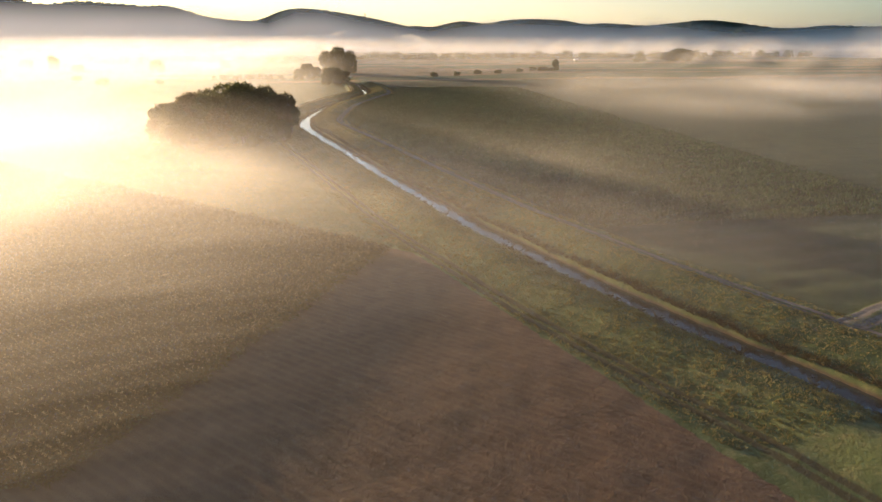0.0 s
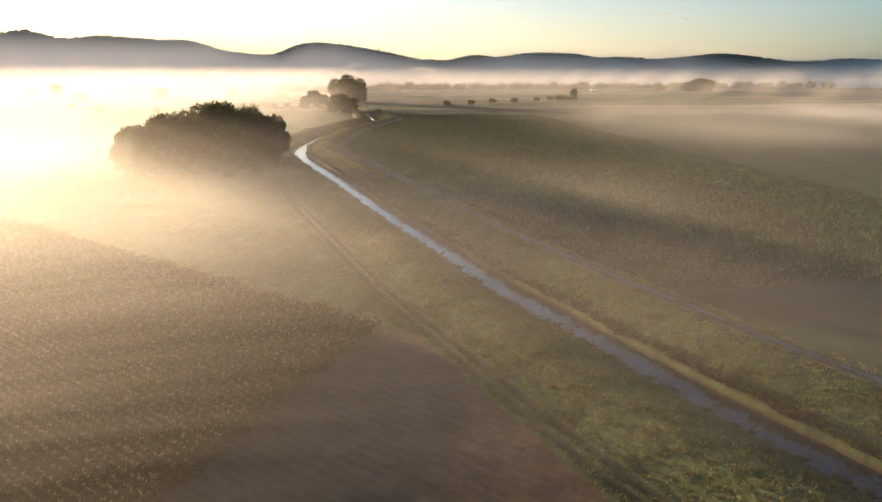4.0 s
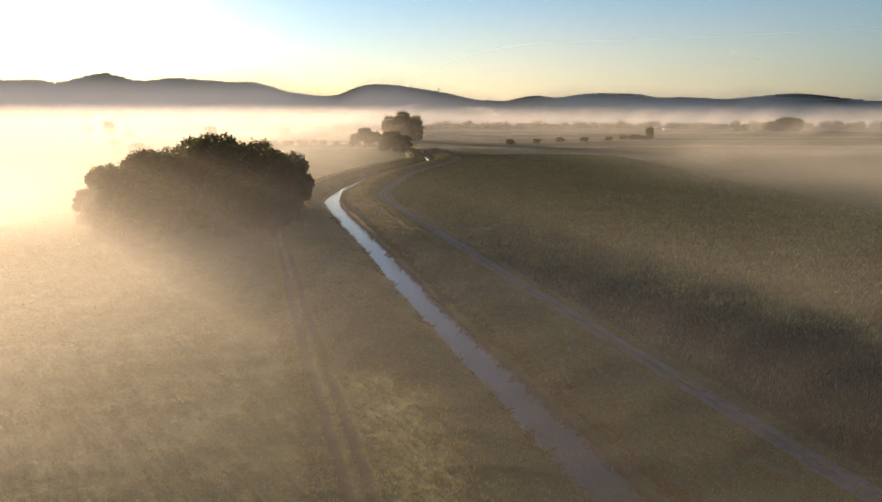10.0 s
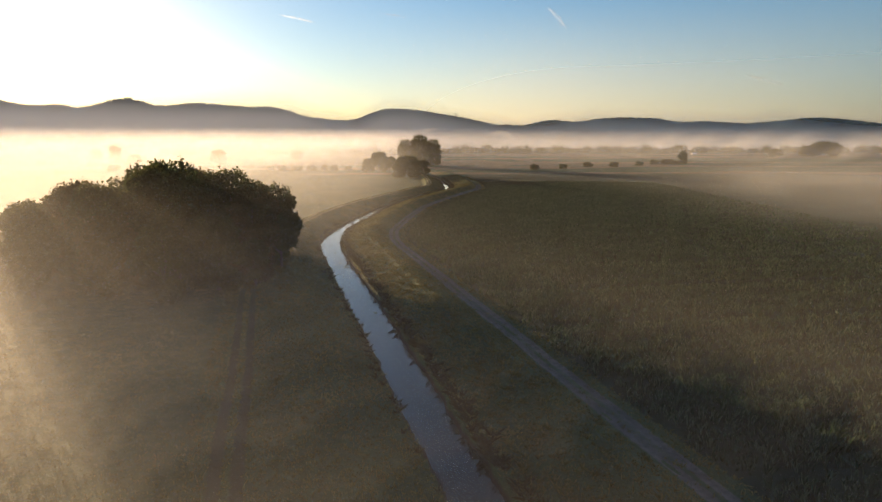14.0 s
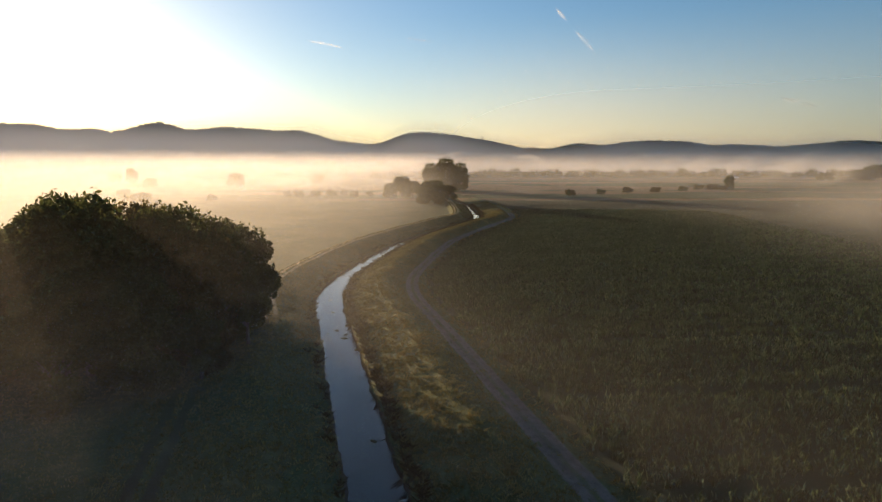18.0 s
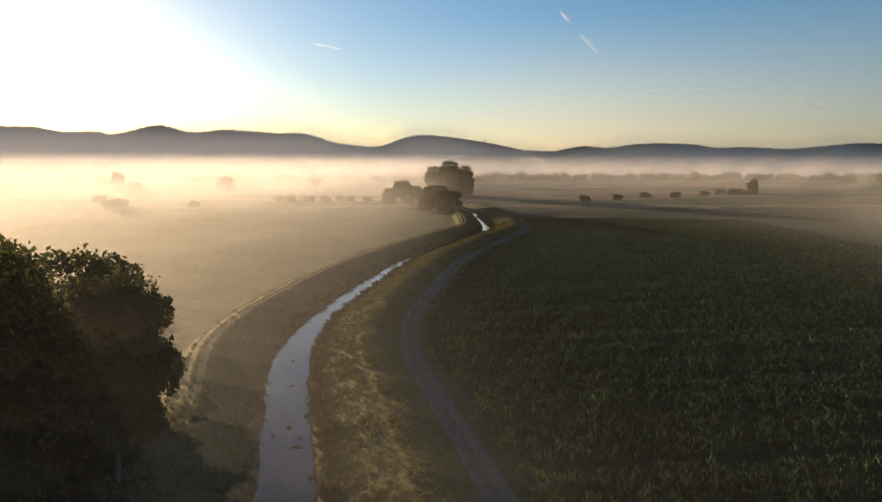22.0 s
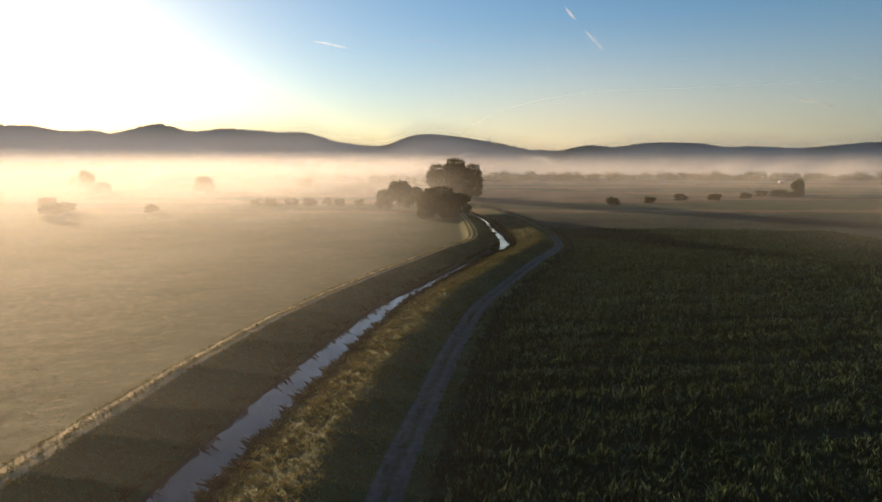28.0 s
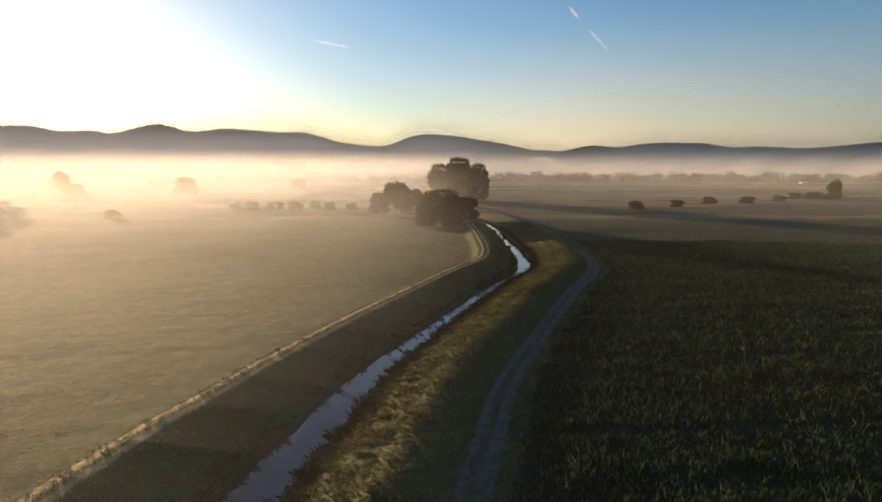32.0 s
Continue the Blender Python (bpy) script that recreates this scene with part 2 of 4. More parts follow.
def ground_material():
    m = Mat("ground")
    p = m.pos()
    d, pl, rr = m.attr("offset"), m.attr("plough"), m.attr("crop")
    edge = m.math("MULTIPLY_ADD", m.noise(p, 0.9, 4), 1.6, -0.8)
    meadow = grass_colour(m, p, 0.6)
    # earth of the ploughed field with its drills
    x, y, z = m.xyz(p)
    across = m.math("ADD", m.math("MULTIPLY", x, 0.653), m.math("MULTIPLY", y, 0.758))
    rows = m.math("SINE", m.math("MULTIPLY", across, 5.2))
    soil = m.mix(m.ramp(m.noise(p, 0.5, 5), 0.3, 0.7), (0.054, 0.033, 0.022), (0.078, 0.050, 0.033))
    soil = m.mix(m.math("MULTIPLY", m.ramp(rows, -0.2, 1.0), 0.18), soil, (0.12, 0.085, 0.05))
    c = m.mix(m.ramp(m.math("ADD", pl, edge), -0.15, 0.15), meadow, soil)
    # the crop to the right of the farm track, and fields beyond
    crop = m.mix(m.ramp(m.noise(p, 0.08, 4), 0.35, 0.65), (0.013, 0.026, 0.011), (0.020, 0.034, 0.014))
    crop = m.mix(m.ramp(m.noise(p, 2.5, 4), 0.45, 0.7, 0, 0.4), crop, (0.028, 0.038, 0.018))
    c = m.mix(m.ramp(m.math("ADD", rr, edge), -0.3, 0.3), c, crop)
    # fields in strips far away
    strip = m.noise(m.pos((0.0012, 0.012, 1)), 1.0, 2, 0.4)
    farc = m.mix(m.ramp(strip, 0.42, 0.46), (0.06, 0.075, 0.03), (0.16, 0.115, 0.06))
    farc = m.mix(m.ramp(strip, 0.55, 0.58), farc, (0.05, 0.07, 0.03))
    c = m.mix(m.ramp(y, 560, 600), c, farc)
    # bare wet mud at the water's edge, wheel marks in the meadow
    c = m.mix(m.ramp(z, 0.1, 0.5, 1, 0), c, (0.045, 0.034, 0.022))
    for at in (-18.2, -20.0):
        k = m.math("ABSOLUTE", m.math("SUBTRACT", m.math("MULTIPLY_ADD", edge, 0.25, d), at))
        k = m.math("MULTIPLY", m.ramp(k, 0.35, 0.8, 0.9, 0), m.ramp(y, 200, 245, 1, 0))
        c = m.mix(k, c, (0.028, 0.027, 0.014))
    for at in (-9.6, -11.1):
        k = m.math("ABSOLUTE", m.math("SUBTRACT", m.attr("dyke"), at))
        c = m.mix(m.math("MULTIPLY", m.ramp(k, 0.25, 0.6, 0.75, 0), m.ramp(y, 250, 275)), c, (0.40, 0.31, 0.16))
    h = m.math("ADD", m.noise(p, 1.6, 6, 0.65), m.math("MULTIPLY", m.noise(p, 9.0, 3), 0.35))
    return m.done(m.bsdf("Principled", Base_Color=c, Roughness=0.95, Specular_IOR_Level=0.15, Normal=m.bump(h, 0.7, 0.35)))


GROUND = ground_material()


def build_ground():
    def axis(lo, hi, step, out_lo, out_hi):
        mid = np.arange(lo, hi + step / 2, step)
        steps = step * 1.22 ** np.arange(1, 60)
        up, dn = hi + np.cumsum(steps), lo - np.cumsum(steps)
        return np.concatenate([[out_lo], dn[dn > out_lo * 0.97 if out_lo < 0 else dn > out_lo][::-1], mid, up[up < out_hi * 0.97], [out_hi]])
    xs, ys = axis(-60, 80, 0.7, -6500.0, 6500.0), axis(30, 540, 0.9, -2500.0, 7000.0)
    gx, gy = np.meshgrid(xs, ys, indexing="ij")
    x, y = gx.ravel(), gy.ravel()
    d, along = stream_offset(x, y)
    z = ground_z(x, y, d, along)
    me = mesh_np("ground", np.stack([x, y, z], 1), grid_faces(len(xs), len(ys)), GROUND, True)
    for key, v in (("offset", d), ("dyke", d + crest_swing(y)), ("plough", plough_edge(x, y)), ("crop", d - 20.2)):
        a = me.attributes.new(key, "FLOAT", "POINT")
        a.data.foreach_set("value", np.asarray(v, np.float32))
    return tagged(new("ground", me), "misty valley floor of meadow, ploughed earth and low crop", "ground", kind="structure")


build_ground()


def build_water():
    m = Mat("water")
    p = m.pos()
    h = m.math("ADD", m.noise(p, 0.8, 3), m.math("MULTIPLY", m.noise(p, 4.0, 2), 0.3))
    mat = m.done(m.bsdf("Principled", Base_Color=(0.018, 0.022, 0.02), Roughness=0.05, IOR=1.38, Normal=m.bump(h, 0.05, 0.05)))
    line = STREAM
    tan = np.gradient(line, axis=0)
    tan /= np.linalg.norm(tan, axis=1)[:, None]
    nrm = np.stack([tan[:, 1], -tan[:, 0]], 1)
    offs = np.linspace(-3.6, 3.6, 7)
    v = np.concatenate([np.column_stack([line + nrm * o, np.full(len(line), WATER_Z)])[:, None] for o in offs], 1).reshape(-1, 3)
    ob = new("stream", mesh_np("stream", v, grid_faces(len(line), len(offs)), mat, True))
    return tagged(ob, "calm narrow stream reflecting the pale morning sky", "water", kind="structure")


build_water()


def track_material():
    m = Mat("track_earth")
    p = m.pos()
    u = m.attr("across")
    gravel = m.mix(m.ramp(m.noise(p, 1.2, 5), 0.3, 0.7), (0.072, 0.064, 0.056), (0.120, 0.107, 0.094))
    gravel = m.mix(m.ramp(m.noise(p, 14.0, 2), 0.5, 0.8, 0, 0.5), gravel, (0.13, 0.115, 0.095))
    grass = grass_colour(m, p, 0.3)
    k = m.math("ABSOLUTE", u)
    k = m.math("MULTIPLY_ADD", m.noise(p, 1.5, 4), 0.5, m.math("SUBTRACT", k, 0.25))
    mid = m.math("MULTIPLY", m.ramp(k, 0.16, 0.38, 0.95, 0), m.ramp(m.noise(p, 0.16, 3), 0.4, 0.6, 0.25, 1.0))
    out = m.ramp(k, 1.25, 1.5, 0, 1)
    c = m.mix(m.math("MAXIMUM", mid, out), gravel, grass)
    return m.done(m.bsdf("Principled", Base_Color=c, Roughness=0.95, Specular_IOR_Level=0.2, Normal=m.bump(m.noise(p, 5.0, 5), 0.6, 0.08)))


TRACK = track_material()


def beside_stream(off, y0, y1):
    """A line that keeps its distance from the stream."""
    tan = np.gradient(STREAM, axis=0)
    tan /= np.linalg.norm(tan, axis=1)[:, None]
    keep = (STREAM[:, 1] > y0) & (STREAM[:, 1] < y1)
    line = STREAM[keep] + np.stack([tan[:, 1], -tan[:, 0]], 1)[keep] * (off + 0.3 * wobble(np.arange(keep.sum()), np.zeros(keep.sum()), 6.0))[:, None]
    for _ in range(6):
        line[1:-1] = (line[:-2] + line[1:-1] * 2 + line[2:]) / 4
    return line


def build_track(name, line, label, lift, wide=1.0):
    tan = np.gradient(line, axis=0)
    tan /= np.linalg.norm(tan, axis=1)[:, None]
    nrm = np.stack([tan[:, 1], -tan[:, 0]], 1)
    us = np.array([-1.6, -1.25, -0.95, -0.7, -0.4, 0.0, 0.4, 0.7, 0.95, 1.25, 1.6])
    drop = np.array([-0.12, 0.0, -0.06, -0.06, 0.02, 0.06, 0.02, -0.06, -0.06, 0.0, -0.12])
    v, uu = [], []
    for u0, z0 in zip(us, drop):
        q = line + nrm * u0 * wide
        d, al = stream_offset(q[:, 0], q[:, 1])
        v.append(np.column_stack([q, ground_z(q[:, 0], q[:, 1], d, al) + lift + z0])[:, None])
        uu.append(np.full((len(line), 1), u0))
    me = mesh_np(name, np.concatenate(v, 1).reshape(-1, 3), grid_faces(len(line), len(us)), TRACK, True)
    me.attributes.new("across", "FLOAT", "POINT").data.foreach_set("value", np.concatenate(uu, 1).ravel().astype(np.float32))
    return tagged(new(name, me), label, "track", kind="structure")


build_track("farm_track", beside_stream(16.9, 20, 480), "rutted earth farm track with a grassy middle strip", 0.10)
build_track("side_track", spline([(61.5, 58.5), (65.0, 59.2), (70.0, 60.8), (76.0, 63.2), (92.0, 68.5), (130.0, 77.0), (220.0, 90.0)], 1.2), "earth track branching off between the fields", 0.13, 1.4)


# ---------------------------------------------------------------- hills round the valley
def hill_material(name, a, b):
    m = Mat(name)
    p = m.pos()
    c = m.mix(m.ramp(m.noise(p, 0.006, 4), 0.4, 0.6), a, b)
    c = m.mix(m.ramp(m.noise(p, 0.06, 4, 0.7), 0.4, 0.65), c, (0.018, 0.026, 0.014))
    return m.done(m.bsdf("Principled", Base_Color=c, Roughness=1.0, Specular_IOR_Level=0.0, Normal=m.bump(m.noise(p, 0.08, 5, 0.7), 1.0, 12.0)))


FOREST = hill_material("forest_hill", (0.026, 0.042, 0.030), (0.040, 0.052, 0.036))
EYE0 = np.array([0.0, 300.0])


def ridge(name, dist, summits, label, rough, seed):
    """A wooded ridge: its crest runs through summits of (degrees to the right of +y, degrees above the valley)."""
    az = np.arange(summits[0][0], summits[-1][0], 0.045)
    deg = np.array([s[0] for s in summits])
    top = spline([(s[0], s[1]) for s in summits], 0.2)
    el = np.interp(az, top[:, 0], top[:, 1])
    h = np.maximum(np.tan(np.radians(el)) * dist + 26.0, 2.0)
    tooth = wobble(az, 0 * az, 0.09, seed) * 0.5 + wobble(az, 0 * az, 0.31, seed + 3) * 0.7 + np.random.RandomState(int(seed)).normal(0, 0.45, len(az))
    prof = [(-0.26, 0.0), (-0.20, 0.16), (-0.14, 0.42), (-0.09, 0.66), (-0.045, 0.86), (-0.015, 0.965), (0.0, 1.0), (0.02, 0.94), (0.08, 0.6), (0.13, 0.0)]
    v = []
    a = np.radians(az)
    for r, f in prof:
        rr = dist * (1 + r * (0.75 + 0.25 * np.sin(az * 1.3 + seed)))
        z = h * f + (rough * tooth * min(1.0, f * 1.2) if f > 0.5 else 0) + (0.12 * h * wobble(az, az * 0 + r * 30, 1.1, seed) * (f * (1 - f) * 3)) - (12 if f == 0 else 0)
        v.append(np.column_stack([EYE0[0] + rr * np.sin(a), EYE0[1] + rr * np.cos(a), z])[:, None])
    ob = new(name, mesh_np(name, np.concatenate(v, 1).reshape(-1, 3), grid_faces(len(az), len(prof)), FOREST, False))
    return tagged(ob, label, "hill", kind="structure")


# crest lines, from the sun's side to the far right
ridge("hills_left", 3800, [(-95, 4.2), (-75, 4.4), (-60, 3.6), (-48, 3.1), (-41, 2.9), (-38, 2.9), (-36.5, 2.95), (-34.5, 2.57), (-32.3, 2.66), (-30.5, 2.5), (-27.7, 3.28), (-26.2, 3.1),
      (-24.5, 2.72), (-21.9, 3.02), (-17.2, 2.78), (-14.9, 2.76), (-12.2, 1.98), (-9.1, 1.55), (-7.1, 1.25), (-5.0, 0.8), (-2.9, 0.12), (0.5, -0.4)], "wooded ridge in blue morning haze", 6.0, 3.0)
ridge("hills_middle", 4350, [(-15, 1.0), (-12.2, 1.7), (-9.1, 1.6), (-7.6, 1.7), (-5.0, 2.58), (-2.4, 2.62), (0.8, 2.2), (3.4, 1.75), (6.0, 1.2), (9, 1.0), (13, 0.6), (17, 0.0)],
      "distant wooded hill with a lookout tower", 3.0, 7.0)
ridge("hills_right", 4200, [(2.0, 0.2), (6.0, 1.15), (8.5, 1.15), (11.0, 1.62), (13.4, 1.44), (16.3, 1.79), (20.4, 1.7), (22.6, 1.36), (24.7, 1.4), (27.9, 1.2), (30.5, 1.4), (33.0, 1.6), (35.6, 1.35),
      (38.4, 0.95), (40.6, 0.95), (42.0, 1.1), (46, 1.0), (52, 1.4), (60, 2.0), (80, 2.6), (100, 2.6)], "long wooded ridge in grey-blue haze", 3.0, 11.0)


# ---------------------------------------------------------------- mist
def mist_material(name, dens, through_share, ahead=0.0):
    """dens(m, x, y, z) gives the share of light that a veil of mist scatters. Droplets throw part of it
    nearly straight ahead (a wide forward lobe), part evenly on through the veil, the rest back."""
    m = Mat(name)
    x, y, z = m.xyz(m.pos())
    f = dens(m, x, y, z)
    lit = m.mixs(through_share, m.bsdf("Diffuse", Color=(0.90, 0.90, 0.92)), m.bsdf("Translucent", Color=(0.90, 0.90, 0.92)))
    if ahead:
        lit = m.mixs(ahead, lit, m.bsdf("Refraction", Color=(0.95, 0.95, 0.95), Roughness=1.0, IOR=2.0))
    return m.done(m.mixs(m.math("MINIMUM", f, 0.95), m.bsdf("Transparent", Color=(1, 1, 1)), lit))


def ground_mist(m, x, y, z):
    left = m.ramp(m.math("MULTIPLY_ADD", y, 0.03, x), 20, -150)
    near = m.math("MULTIPLY", m.ramp(y, 40, 110), m.ramp(y, 310, 200))
    amount = m.math("MULTIPLY_ADD", m.ramp(y, 220, 330), -0.029, 0.046)
    amount = m.math("MULTIPLY_ADD", m.ramp(y, 420, 900), 0.001, amount)
    # how far to the right of the stream, about
    u = m.math("MULTIPLY_ADD", m.math("MINIMUM", y, 290.0), 0.32, m.math("SUBTRACT", x, 62.0))
    side = m.ramp(u, m.ramp(y, 150, 240, 120.0, 36.0), m.ramp(y, 150, 240, 0.0, -10.0), m.ramp(y, 150, 240, 0.45, 0.10), 1.0)
    base = m.math("MULTIPLY_ADD", near, 0.013, 0.004)
    base = m.math("ADD", m.math("MULTIPLY", base, side), m.math("MULTIPLY", left, amount))
    first = m.math("MULTIPLY", m.ramp(y, 25, 80), m.ramp(y, 210, 130))
    base = m.math("ADD", base, m.math("MULTIPLY", m.math("MULTIPLY", first, side), 0.014))
    base = m.math("ADD", base, m.math("MULTIPLY", m.math("MULTIPLY", first, m.ramp(x, 15, -60)), 0.060))
    bank = m.math("MULTIPLY", m.ramp(x, 60, 280), m.math("MULTIPLY", m.ramp(y, 170, 300), m.ramp(y, 560, 400)))
    base = m.math("ADD", base, m.math("MULTIPLY", bank, 0.055))
    n = m.noise(m.pos((0.010, 0.010, 0.04)), 1.0, 3, 0.5, 0.5)
    wisps = m.ramp(n, 0.32, 0.70, 0.55, 1.4)
    z = m.math("DIVIDE", z, m.attr("tall"))
    top = m.ramp(m.math("MULTIPLY_ADD", n, -11.0, z), -5.0, 9.0, 1.0, 0.0)
    foot = m.ramp(z, 0.6, 4.5)
    f = m.math("MULTIPLY", m.math("MULTIPLY", base, wisps), m.math("MULTIPLY", top, foot))
    copse = m.math("MULTIPLY", m.ramp(x, 5, -50), m.math("MULTIPLY", m.ramp(y, 60, 150), m.ramp(y, 275, 225)))
    deep = m.math("MULTIPLY", m.math("MULTIPLY", side, m.ramp(y, 70, 150, 0.4, 1.0)), 0.0105)
    deep = m.math("ADD", deep, m.ramp(y, 460, 760, 0.0, 0.006))
    thin = m.math("MULTIPLY_ADD", copse, 0.014, m.math("MULTIPLY_ADD", left, m.ramp(y, 250, 360, 0.026, 0.008), deep))
    f = m.math("ADD", f, m.math("MULTIPLY", thin, m.ramp(z, 26.2, 4.0)), clamp=True)
    return m.math("SUBTRACT", 1.0, m.math("POWER", m.math("SUBTRACT", 1.0, f), m.attr("thick")))


MIST = mist_material("ground_mist", ground_mist, 0.75, 0.07)


def build_mist():
    """Upright veils, bowed round a place far behind, close together near by and wider apart far off; each is a slice of the mist."""
    r, step = 95.0, 5.2
    k = 0
    az = np.radians(np.concatenate([np.linspace(-100, -52, 25), np.linspace(-50, 50, 151), np.linspace(52, 100, 25)]))
    zs = np.array([0.6, 2.5, 5.0, 8.0, 12.0, 16.0, 20.0, 23.4, 26.4])
    ga, gz = np.meshgrid(az, zs, indexing="ij")
    a, z0 = ga.ravel(), gz.ravel()
    while r < 2250:
        tall = 1.0 - 0.07 * float(smooth01(r, 310, 340)) + 0.42 * float(smooth01(r, 400, 560)) + 0.5 * float(smooth01(r, 600, 1500))
        z = z0 * tall
        rr = r + 0.3 * step * wobble(a * r, z * 3, 26.0, k * 1.3) + 0.4 * step * wobble(a * r, z, 90.0, k * 0.7)
        me = mesh_np("mist_veil", np.stack([rr * np.sin(a), rr * np.cos(a) - 80, z], 1), grid_faces(len(az), len(zs)), MIST, True)
        me.attributes.new("thick", "FLOAT", "POINT").data.foreach_set("value", np.full(len(a), step / 14.0, np.float32))
        me.attributes.new("tall", "FLOAT", "POINT").data.foreach_set("value", np.full(len(a), tall, np.float32))
        tagged(new("mist_veil", me), "thin drifting veil of golden ground mist", "mist", "mist over the fields", "stuff")
        r += step
        if r > 320:
            step = max(9.0, step)
        if r > 480:
            step *= 1.07
        k += 1


build_mist()


def curtain(name, radius, share_of_hills, dens, label, share, even=0.0):
    """Haze before the hills, ending below their crests."""
    mat = mist_material(name, dens, share)
    deg = np.linspace(-110, 110, 221)
    crest = np.interp(deg, [-100, -40, -30, -15, -12, -8, -5, -2, 1, 4, 9, 16, 21, 30, 33, 40, 50, 60, 100], [4.0, 3.0, 2.9, 2.9, 2.2, 1.8, 2.7, 2.7, 2.2, 1.8, 1.3, 1.9, 1.8, 1.5, 1.7, 1.1, 1.4, 2.1, 2.7])
    crest = np.full_like(crest, even) if even else crest
    rel = np.linspace(0, 1, 11)
    ga, gr = np.meshgrid(np.radians(deg), rel, indexing="ij")
    a, q = ga.ravel(), gr.ravel()
    top = 26 + radius * np.tan(np.radians(np.repeat(crest, len(rel)) * share_of_hills))
    r = radius + 20 * wobble(a * 900, q * 100, 300.0)
    me = mesh_np(name, np.stack([EYE0[0] + r * np.sin(a), EYE0[1] + r * np.cos(a), top * q], 1), grid_faces(len(deg), len(rel)), mat, True)
    me.attributes.new("rise", "FLOAT", "POINT").data.foreach_set("value", q.astype(np.float32))
    return tagged(new(name, me), label, "haze", "haze before the hills", "stuff")


def far_haze(m, x, y, z):
    left = m.ramp(x, 300, -1000)
    q = m.math("MULTIPLY_ADD", m.noise(m.pos((0.004, 0.004, 0.02)), 1.0, 3), 0.12, m.math("SUBTRACT", m.attr("rise"), 0.06))
    f = m.math("MULTIPLY_ADD", left, 0.6, 0.22)
    return m.math("MULTIPLY", f, m.ramp(q, -0.1, 1.0, 1.0, 0.0))


def sky_haze(m, x, y, z):
    return m.math("MULTIPLY", m.ramp(x, -1500, 1100, 0.05, 0.48), m.ramp(m.attr("rise"), 0.0, 1.0, 1.0, 0.0))


def hill_haze(m, x, y, z):
    f = m.math("MULTIPLY_ADD", m.ramp(x, 600, -1060), 0.14, 0.50)
    return m.math("MULTIPLY", f, m.ramp(m.attr("rise"), 0.42, 1.0, 1.0, 0.0))


curtain("valley_haze", 1450, 1.25, far_haze, "pale haze lying over the far plain", 0.16)
curtain("hill_haze", 1330, 1.75, hill_haze, "thin blue haze before the hills", 0.05)
curtain("sky_haze", 4600, 1.0, sky_haze, "thin cream haze low in the sky behind the hills", 0.36, 14.0)


# ---------------------------------------------------------------- trees
def leaf_material(name, a, b):
    m = Mat(name)
    r = m.island()
    c = m.mix(r, a, b)
    c = m.mix(m.ramp(m.noise(m.pos(), 0.35, 3), 0.4, 0.7, 0, 0.6), c, tuple(0.6 * v for v in a))
    return m.done(m.mixs(0.3, m.bsdf("Diffuse", Color=c), m.bsdf("Translucent", Color=c)))


LEAF = leaf_material("foliage", (0.040, 0.055, 0.018), (0.085, 0.090, 0.030))
LEAF_DRY = leaf_material("foliage_autumn", (0.055, 0.055, 0.020), (0.110, 0.085, 0.032))


def bark_material():
    m = Mat("bark")
    p = m.pos((1, 1, 0.25))
    c = m.mix(m.ramp(m.noise(p, 6.0, 5), 0.35, 0.7), (0.045, 0.035, 0.026), (0.11, 0.09, 0.07))
    return m.done(m.bsdf("Principled", Base_Color=c, Roughness=0.95, Normal=m.bump(m.noise(p, 12.0, 4), 0.8, 0.05)))


BARK = bark_material()


def tube(bm, a, b, ra, rb, sides=7):
    """A tapered limb between two places."""
    a, b = Vector(a), Vector(b)
    q = (b - a).to_track_quat("Z", "Y")
    rings = []
    for c, r in ((a, ra), (a.lerp(b, 0.5) + Vector((random.uniform(-0.1, 0.1) * (b - a).length * 0.4, random.uniform(-0.1, 0.1) * (b - a).length * 0.4, 0)), (ra + rb) / 2), (b, rb)):
        rings.append([bm.verts.new(c + q @ Vector((r * math.cos(t), r * math.sin(t), 0))) for t in (2 * math.pi * k / sides for k in range(sides))])
    for lo, hi in zip(rings, rings[1:]):
        for k in range(sides):
            bm.faces.new((lo[k], lo[(k + 1) % sides], hi[(k + 1) % sides], hi[k]))
    bm.faces.new(rings[-1])


def leaf_cloud(rng, lobes, count, size, inner=0.22):
    """Bent leaf sprays (two triangles each) spread over lobes of (centre, radii)."""
    lob = np.array([(*c, *r) for c, r in lobes])
    wt = (lob[:, 3] * lob[:, 4] + lob[:, 3] * lob[:, 5]) ** 0.9
    pick = rng.choice(len(lob), count, p=wt / wt.sum())
    u = rng.normal(size=(count, 3))
    u /= np.linalg.norm(u, axis=1)[:, None]
    rad = np.where(rng.random(count) < inner, rng.uniform(0.3, 0.8, count), 1 + rng.normal(0, 0.075, count))
    lump = 1 + 0.13 * np.sin(u[:, 0] * 7 + pick) * np.sin(u[:, 1] * 6 + 2 * pick) + 0.08 * np.sin(u[:, 2] * 11 + pick)
    c = lob[pick, :3] + u * lob[pick, 3:] * (rad * lump)[:, None]
    keep = c[:, 2] > 0.25
    c, u, count = c[keep], u[keep], int(keep.sum())
    a = rng.normal(size=(count, 3)) + 0.4 * u
    a /= np.linalg.norm(a, axis=1)[:, None]
    b = np.cross(a, rng.normal(size=(count, 3)))
    b /= np.linalg.norm(b, axis=1)[:, None]
    n = np.cross(a, b)
    s = size * rng.uniform(0.6, 1.4, count)[:, None]
    v = np.stack([c - a * s, c + b * s * 0.55 + n * s * 0.18, c + a * s, c - b * s * 0.55 + n * s * 0.18], 1).reshape(-1, 3)
    i = np.arange(count) * 4
    return v, np.concatenate([np.stack([i, i + 1, i + 2], 1), np.stack([i, i + 2, i + 3], 1)])


